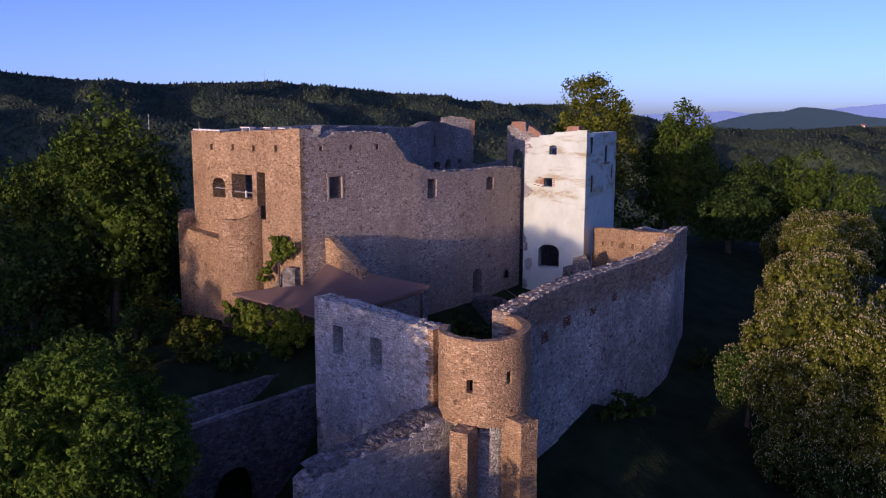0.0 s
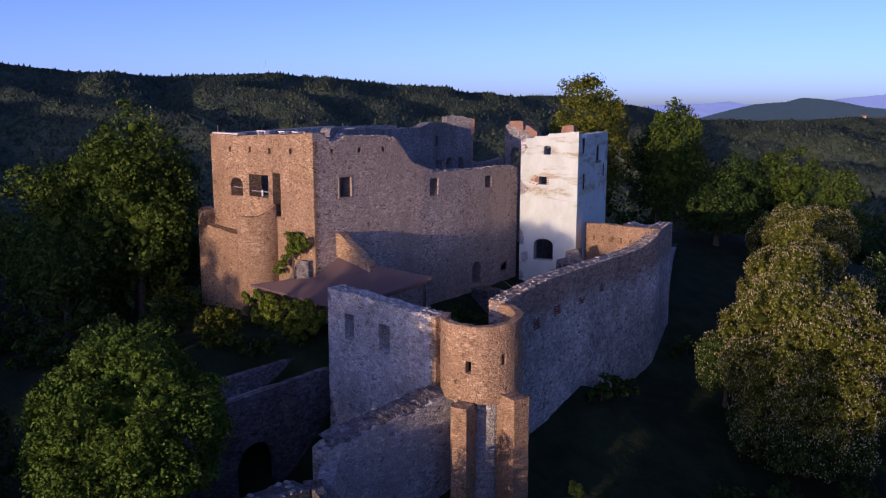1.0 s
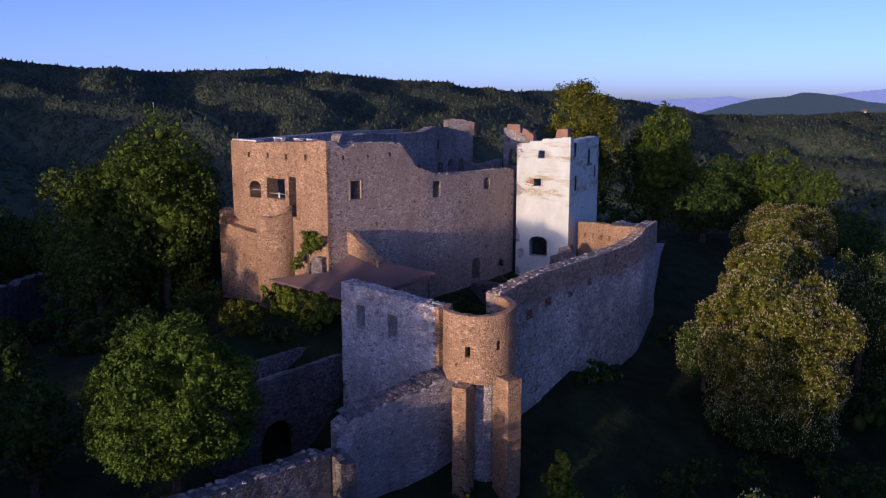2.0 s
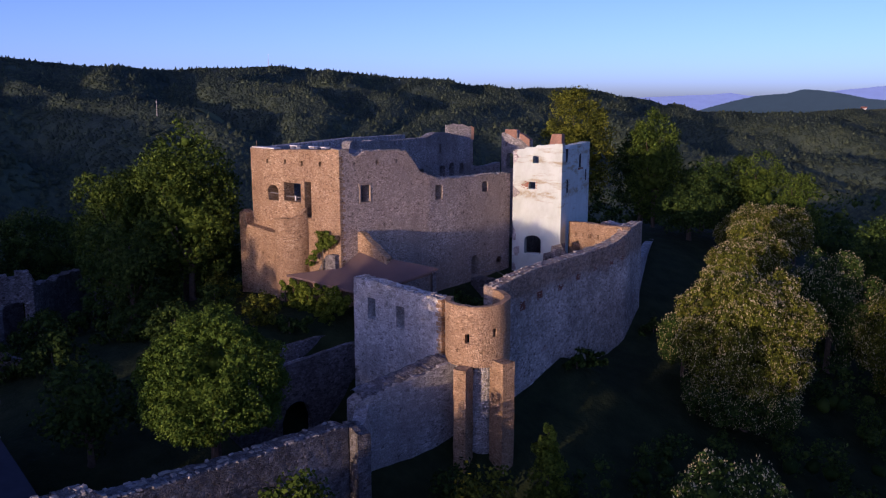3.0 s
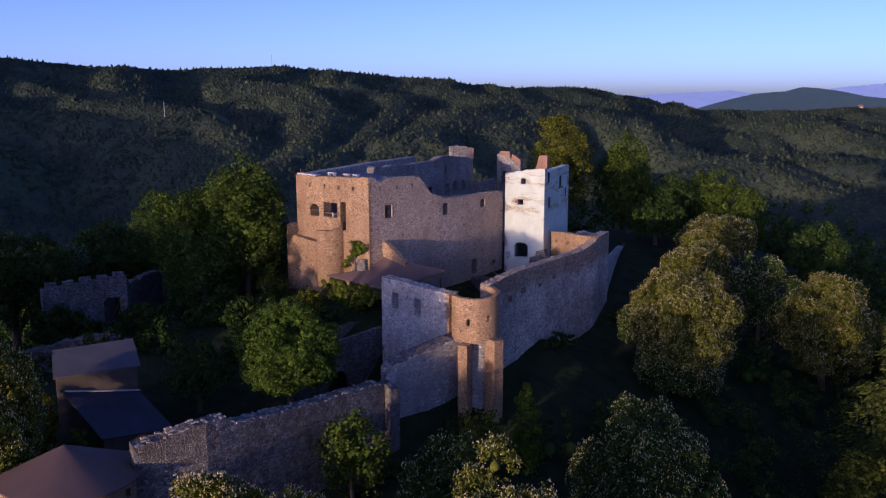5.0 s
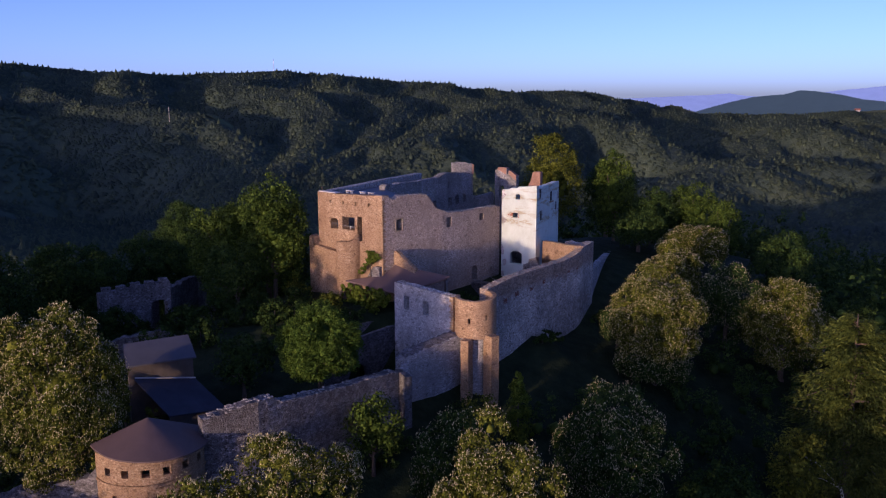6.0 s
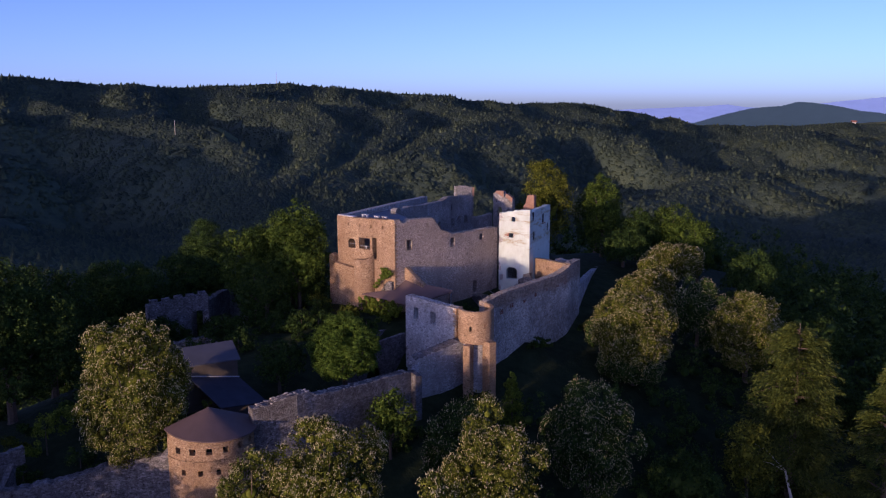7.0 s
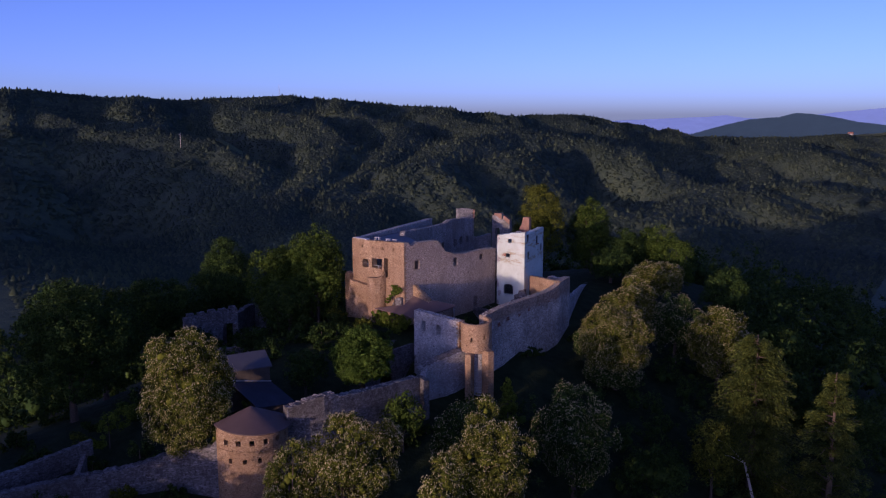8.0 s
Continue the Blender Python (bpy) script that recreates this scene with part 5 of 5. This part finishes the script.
for k, (x, y) in enumerate(BANK):
    z, r = float(ground_z(x, y)), 1.1 + 0.6 * ((k * 3) % 4) / 3
    shrub("bank_bush", "dark overgrown bush on the grassy bank", [(x, y, z + 0.7 * r, r, 10), (x + 1.0, y + 1.0, z + 0.4 * r, r * 0.8, 8)], LEAF if k % 3 else OLIVE_LEAF, 650 + k, 45, 0.3)
shrub("gate_thicket", "dark thicket before the gate ruin", [(-70.6, 5.6, 22.4, 2.4, 18), (-71.0, 8.0, 22.6, 2.2, 18), (-70.6, 10.2, 21.4, 1.9, 16), (-69.4, 6.6, 20.0, 2.4, 16), (-69.8, 16.0, 18.6, 1.8, 14), (-69.8, 21.5, 18.8, 2.0, 12)], LEAF, 670, 70, 0.34)

# Unseen extra row, added to keep the sun off the outer wall.
for k in range(7):
    tree("shade_caster_tree", "unseen broadleaf tree added to shade the castle hill", -56 + 4.6 * k, -52 - 2 * (k % 2), 24.5 if k < 5 else 21.5, 3.6, 3.0, LEAF, 760 + k, 1.2, 12, 0.8)
for k in range(26):  # unseen trees added between the castle and the low sun; heights shape the shade
    bx = -88 + 6.6 * k
    if bx < -38:
        by, bt = -62, 37.5 if bx < -50 else (34.0 if bx < -45 else 26.5)
    elif bx < -27:
        by, bt = -60, 27.0 if bx < -32 else 23.0
    elif bx < -12:
        by, bt = -60, 20.8 if bx < -18 else 24.0
    else:
        by, bt = -44, 23.2
    tree("shade_caster_tree", "unseen broadleaf tree added to shade the castle hill", bx, by - 3 * (k % 3), bt + 0.7 * (k % 3), 4.8, max(2.0, float(ground_z(bx, by - 3 * (k % 3))) + 2.0), LEAF, 700 + k, 1.5, 10, 1.1)

# ---- far woods ----
MEADOWS = [(-1120, 1790, 60, 24, 0.9), (-600, 2170, 70, 40, 0.3), (-880, 540, 40, 16, 0.5)]  # centre, half length, half width, turn


def on_meadow(x, y, grow=1.0):
    hit = np.zeros(np.shape(x), bool)
    for cx, cy, a, b, turn in MEADOWS:
        u, v = (x - cx) * math.cos(turn) + (y - cy) * math.sin(turn), (y - cy) * math.cos(turn) - (x - cx) * math.sin(turn)
        hit |= (u / a) ** 2 + (v / b) ** 2 < grow
    return hit


for cx, cy, a, b, turn in MEADOWS:
    verts, faces = [], []
    for i in range(9):
        for j in range(24):
            r, w = i / 8, 2 * math.pi * j / 24
            rag = 1 + 0.12 * math.sin(3 * w + cx) + 0.08 * math.sin(7 * w)
            u, v = a * r * rag * math.cos(w), b * r * rag * math.sin(w)
            x, y = cx + u * math.cos(turn) - v * math.sin(turn), cy + u * math.sin(turn) + v * math.cos(turn)
            verts.append((x, y, float(ground_z(x, y)) + 1.2))
    for i in range(8):
        for j in range(24):
            faces.append((i * 24 + j, (i + 1) * 24 + j, (i + 1) * 24 + (j + 1) % 24, i * 24 + (j + 1) % 24))
    tagged(new("meadow", raw_mesh("meadow", verts, [f for f in faces if f[0] >= 0], MEADOW)), "pale green clearing among the hill woods", "meadow", kind="structure")

mz = float(ground_z(-1345, 935))
mast = thing("radio_mast", "thin lattice mast on the wooded skyline", "mast", (-1345, 935, mz))
mv, mf = tube([(-1345, 935, mz), (-1345, 935, mz + 24)], [0.5, 0.3], 5)
part("shaft", raw_mesh("shaft", mv, mf, METAL), mast)
mz = float(ground_z(-905, 470))
pylon = thing("power_pole", "pale tall pole in the hillside clearing", "pole", (-905, 470, mz))
mv, mf = tube([(-905, 470, mz), (-905, 470, mz + 20)], [0.4, 0.25], 5)
part("shaft", raw_mesh("shaft", mv, mf, LIMEWASH), pylon)
part("crossarm", box_mesh("crossarm", (-907, 469.8, mz + 17.6), (-903, 470.2, mz + 18.0), METAL), pylon)
fz = float(ground_z(-640, 2120)) + 1
farm = thing("farmhouse", "distant farmhouse with a faded red roof", "house", (-640, 2120, fz))
part("wall", box_mesh("wall", (-646, 2116, fz - 2), (-634, 2124, fz + 3), LIMEWASH), farm)
part("roof", raw_mesh("roof", [(-646.6, 2115, fz + 2.9), (-633.4, 2115, fz + 2.9), (-633.4, 2125, fz + 2.9), (-646.6, 2125, fz + 2.9), (-646.6, 2120, fz + 6.5), (-633.4, 2120, fz + 6.5)],
     [(0, 1, 5, 4), (2, 3, 4, 5), (0, 4, 3), (1, 2, 5), (0, 3, 2, 1)], RED_ROOF), farm)

def dome():
    """A small crown, open below: a tip and two rings of five."""
    ring = [(r * math.cos(1.2566 * k + o), r * math.sin(1.2566 * k + o), z) for r, z, o in ((0.72, 0.62, 0.0), (1.0, -0.6, 0.63)) for k in range(5)]
    faces = [(0, 1 + k, 1 + (k + 1) % 5) for k in range(5)]
    for k in range(5):
        faces += [(1 + k, 6 + k, 1 + (k + 1) % 5), (1 + (k + 1) % 5, 6 + k, 6 + (k + 1) % 5)]
    return np.array([(0, 0, 1.0)] + ring), np.array(faces)


def cap():
    """The top of a crown far off: a tip and one ring."""
    ring = [(math.cos(1.0472 * k), math.sin(1.0472 * k), -0.45) for k in range(6)]
    return np.array([(0, 0, 1.0)] + ring), np.array([(0, 1 + k, 1 + (k + 1) % 6) for k in range(6)])


def woods(name, label, count, near, far, a0, a1, wide, seed, conifer=0.35, shape=dome):
    rng = np.random.default_rng(seed)
    a = np.radians(rng.uniform(a0, a1, count))
    d = np.sqrt(rng.uniform(near**2, far**2, count))
    x, y = 20 + d * np.cos(a), -20 + d * np.sin(a)
    keep = (np.hypot((x + 50) / 45, (y - 45) / 85) > 1) & ~on_meadow(x, y)
    x, y = x[keep], y[keep]
    z = ground_z(x, y)
    n = len(x)
    iv, jf = shape()
    s = rng.uniform(0.7, 1.3, (n, 1, 1)) * wide
    tall = np.where(rng.uniform(size=(n, 1)) < conifer, 1.51, 0.55)
    v = iv[None] * s * rng.uniform(0.86, 1.12, (n, len(iv), 1))
    con = tall > 1.5
    squeeze = np.where(con, np.clip(0.75 - 0.55 * iv[None, :, 2], 0.12, 1.2), 1.0)
    v[..., :2] *= squeeze[..., None]
    v[..., 2] = v[..., 2] * tall + 0.35 * s[..., 0] * tall
    v += np.stack([x, y, z - 0.5], -1)[:, None]
    f = (jf[None] + np.arange(n)[:, None, None] * len(iv)).reshape(-1, 3)
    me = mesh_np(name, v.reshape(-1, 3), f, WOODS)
    me.polygons.foreach_set("use_smooth", np.ones(len(f), dtype=bool))
    tagged(new(name, me), label, "forest", kind="stuff")


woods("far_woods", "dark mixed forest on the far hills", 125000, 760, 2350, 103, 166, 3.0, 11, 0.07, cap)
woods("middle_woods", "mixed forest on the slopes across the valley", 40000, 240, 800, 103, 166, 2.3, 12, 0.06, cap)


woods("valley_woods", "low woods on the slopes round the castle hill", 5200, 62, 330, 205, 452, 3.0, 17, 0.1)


def leafy_woods(name, label, x, y, wide, seed):
    """Closer woods: crowns of leaf cards about a small core."""
    rng = np.random.default_rng(seed)
    z, n = ground_z(x, y), len(x)
    s = rng.uniform(0.7, 1.35, n) * wide
    k = 7
    c = np.repeat(np.stack([x, y, z + 1.5 * s], -1), k, 0) + rng.normal(size=(n * k, 3)) * np.repeat(s, k)[:, None] * np.array((0.5, 0.5, 0.62))
    v, f = leaf_cloud(rng, c, np.repeat(s, k) * 0.42, 26, wide * 0.23, 0.15)
    tagged(new(name, mesh_np(name, v, f, LEAF)), label, "forest", kind="stuff")
    iv, jf = ico()
    core = np.concatenate([c[::3], np.stack([x, y, z + 0.8 * s], -1)])
    cr = np.concatenate([np.repeat(s, k)[::3] * 0.17, s * 0.42])
    vv = (core[:, None] + iv[None] * cr[:, None, None] * rng.uniform(0.75, 1.25, (len(core), len(iv), 1))).reshape(-1, 3)
    tagged(new(name + "_inner", mesh_np(name + "_inner", vv, (jf[None] + np.arange(len(core))[:, None, None] * len(iv)).reshape(-1, 3), LEAF)), "shaded inner foliage of the hillside woods", "forest", kind="stuff")


spread = np.random.default_rng(13)
a, d = np.radians(spread.uniform(95, 178, 1100)), np.sqrt(spread.uniform(105**2, 300**2, 1100))
px_, py_ = 20 + d * np.cos(a), -20 + d * np.sin(a)
free = (np.hypot((px_ + 50) / 42, (py_ - 45) / 78) > 1) & (np.hypot(px_ + 70, py_ - 5) > 30) & ((px_ - 5) ** 2 + (py_ - 30) ** 2 > 45**2)
leafy_woods("hillside_woods", "dense broadleaf woods on the castle hill's flanks", px_[free], py_[free], 3.6, 14)
tx, ty = spread.uniform(-25, 48, 760), spread.uniform(-30, 125, 760)
free = (tx > -19) & (tx + 0.2 * ty > -12)
leafy_woods("thicket", "dark low thicket between the trees", tx[free], ty[free], 1.5, 15)
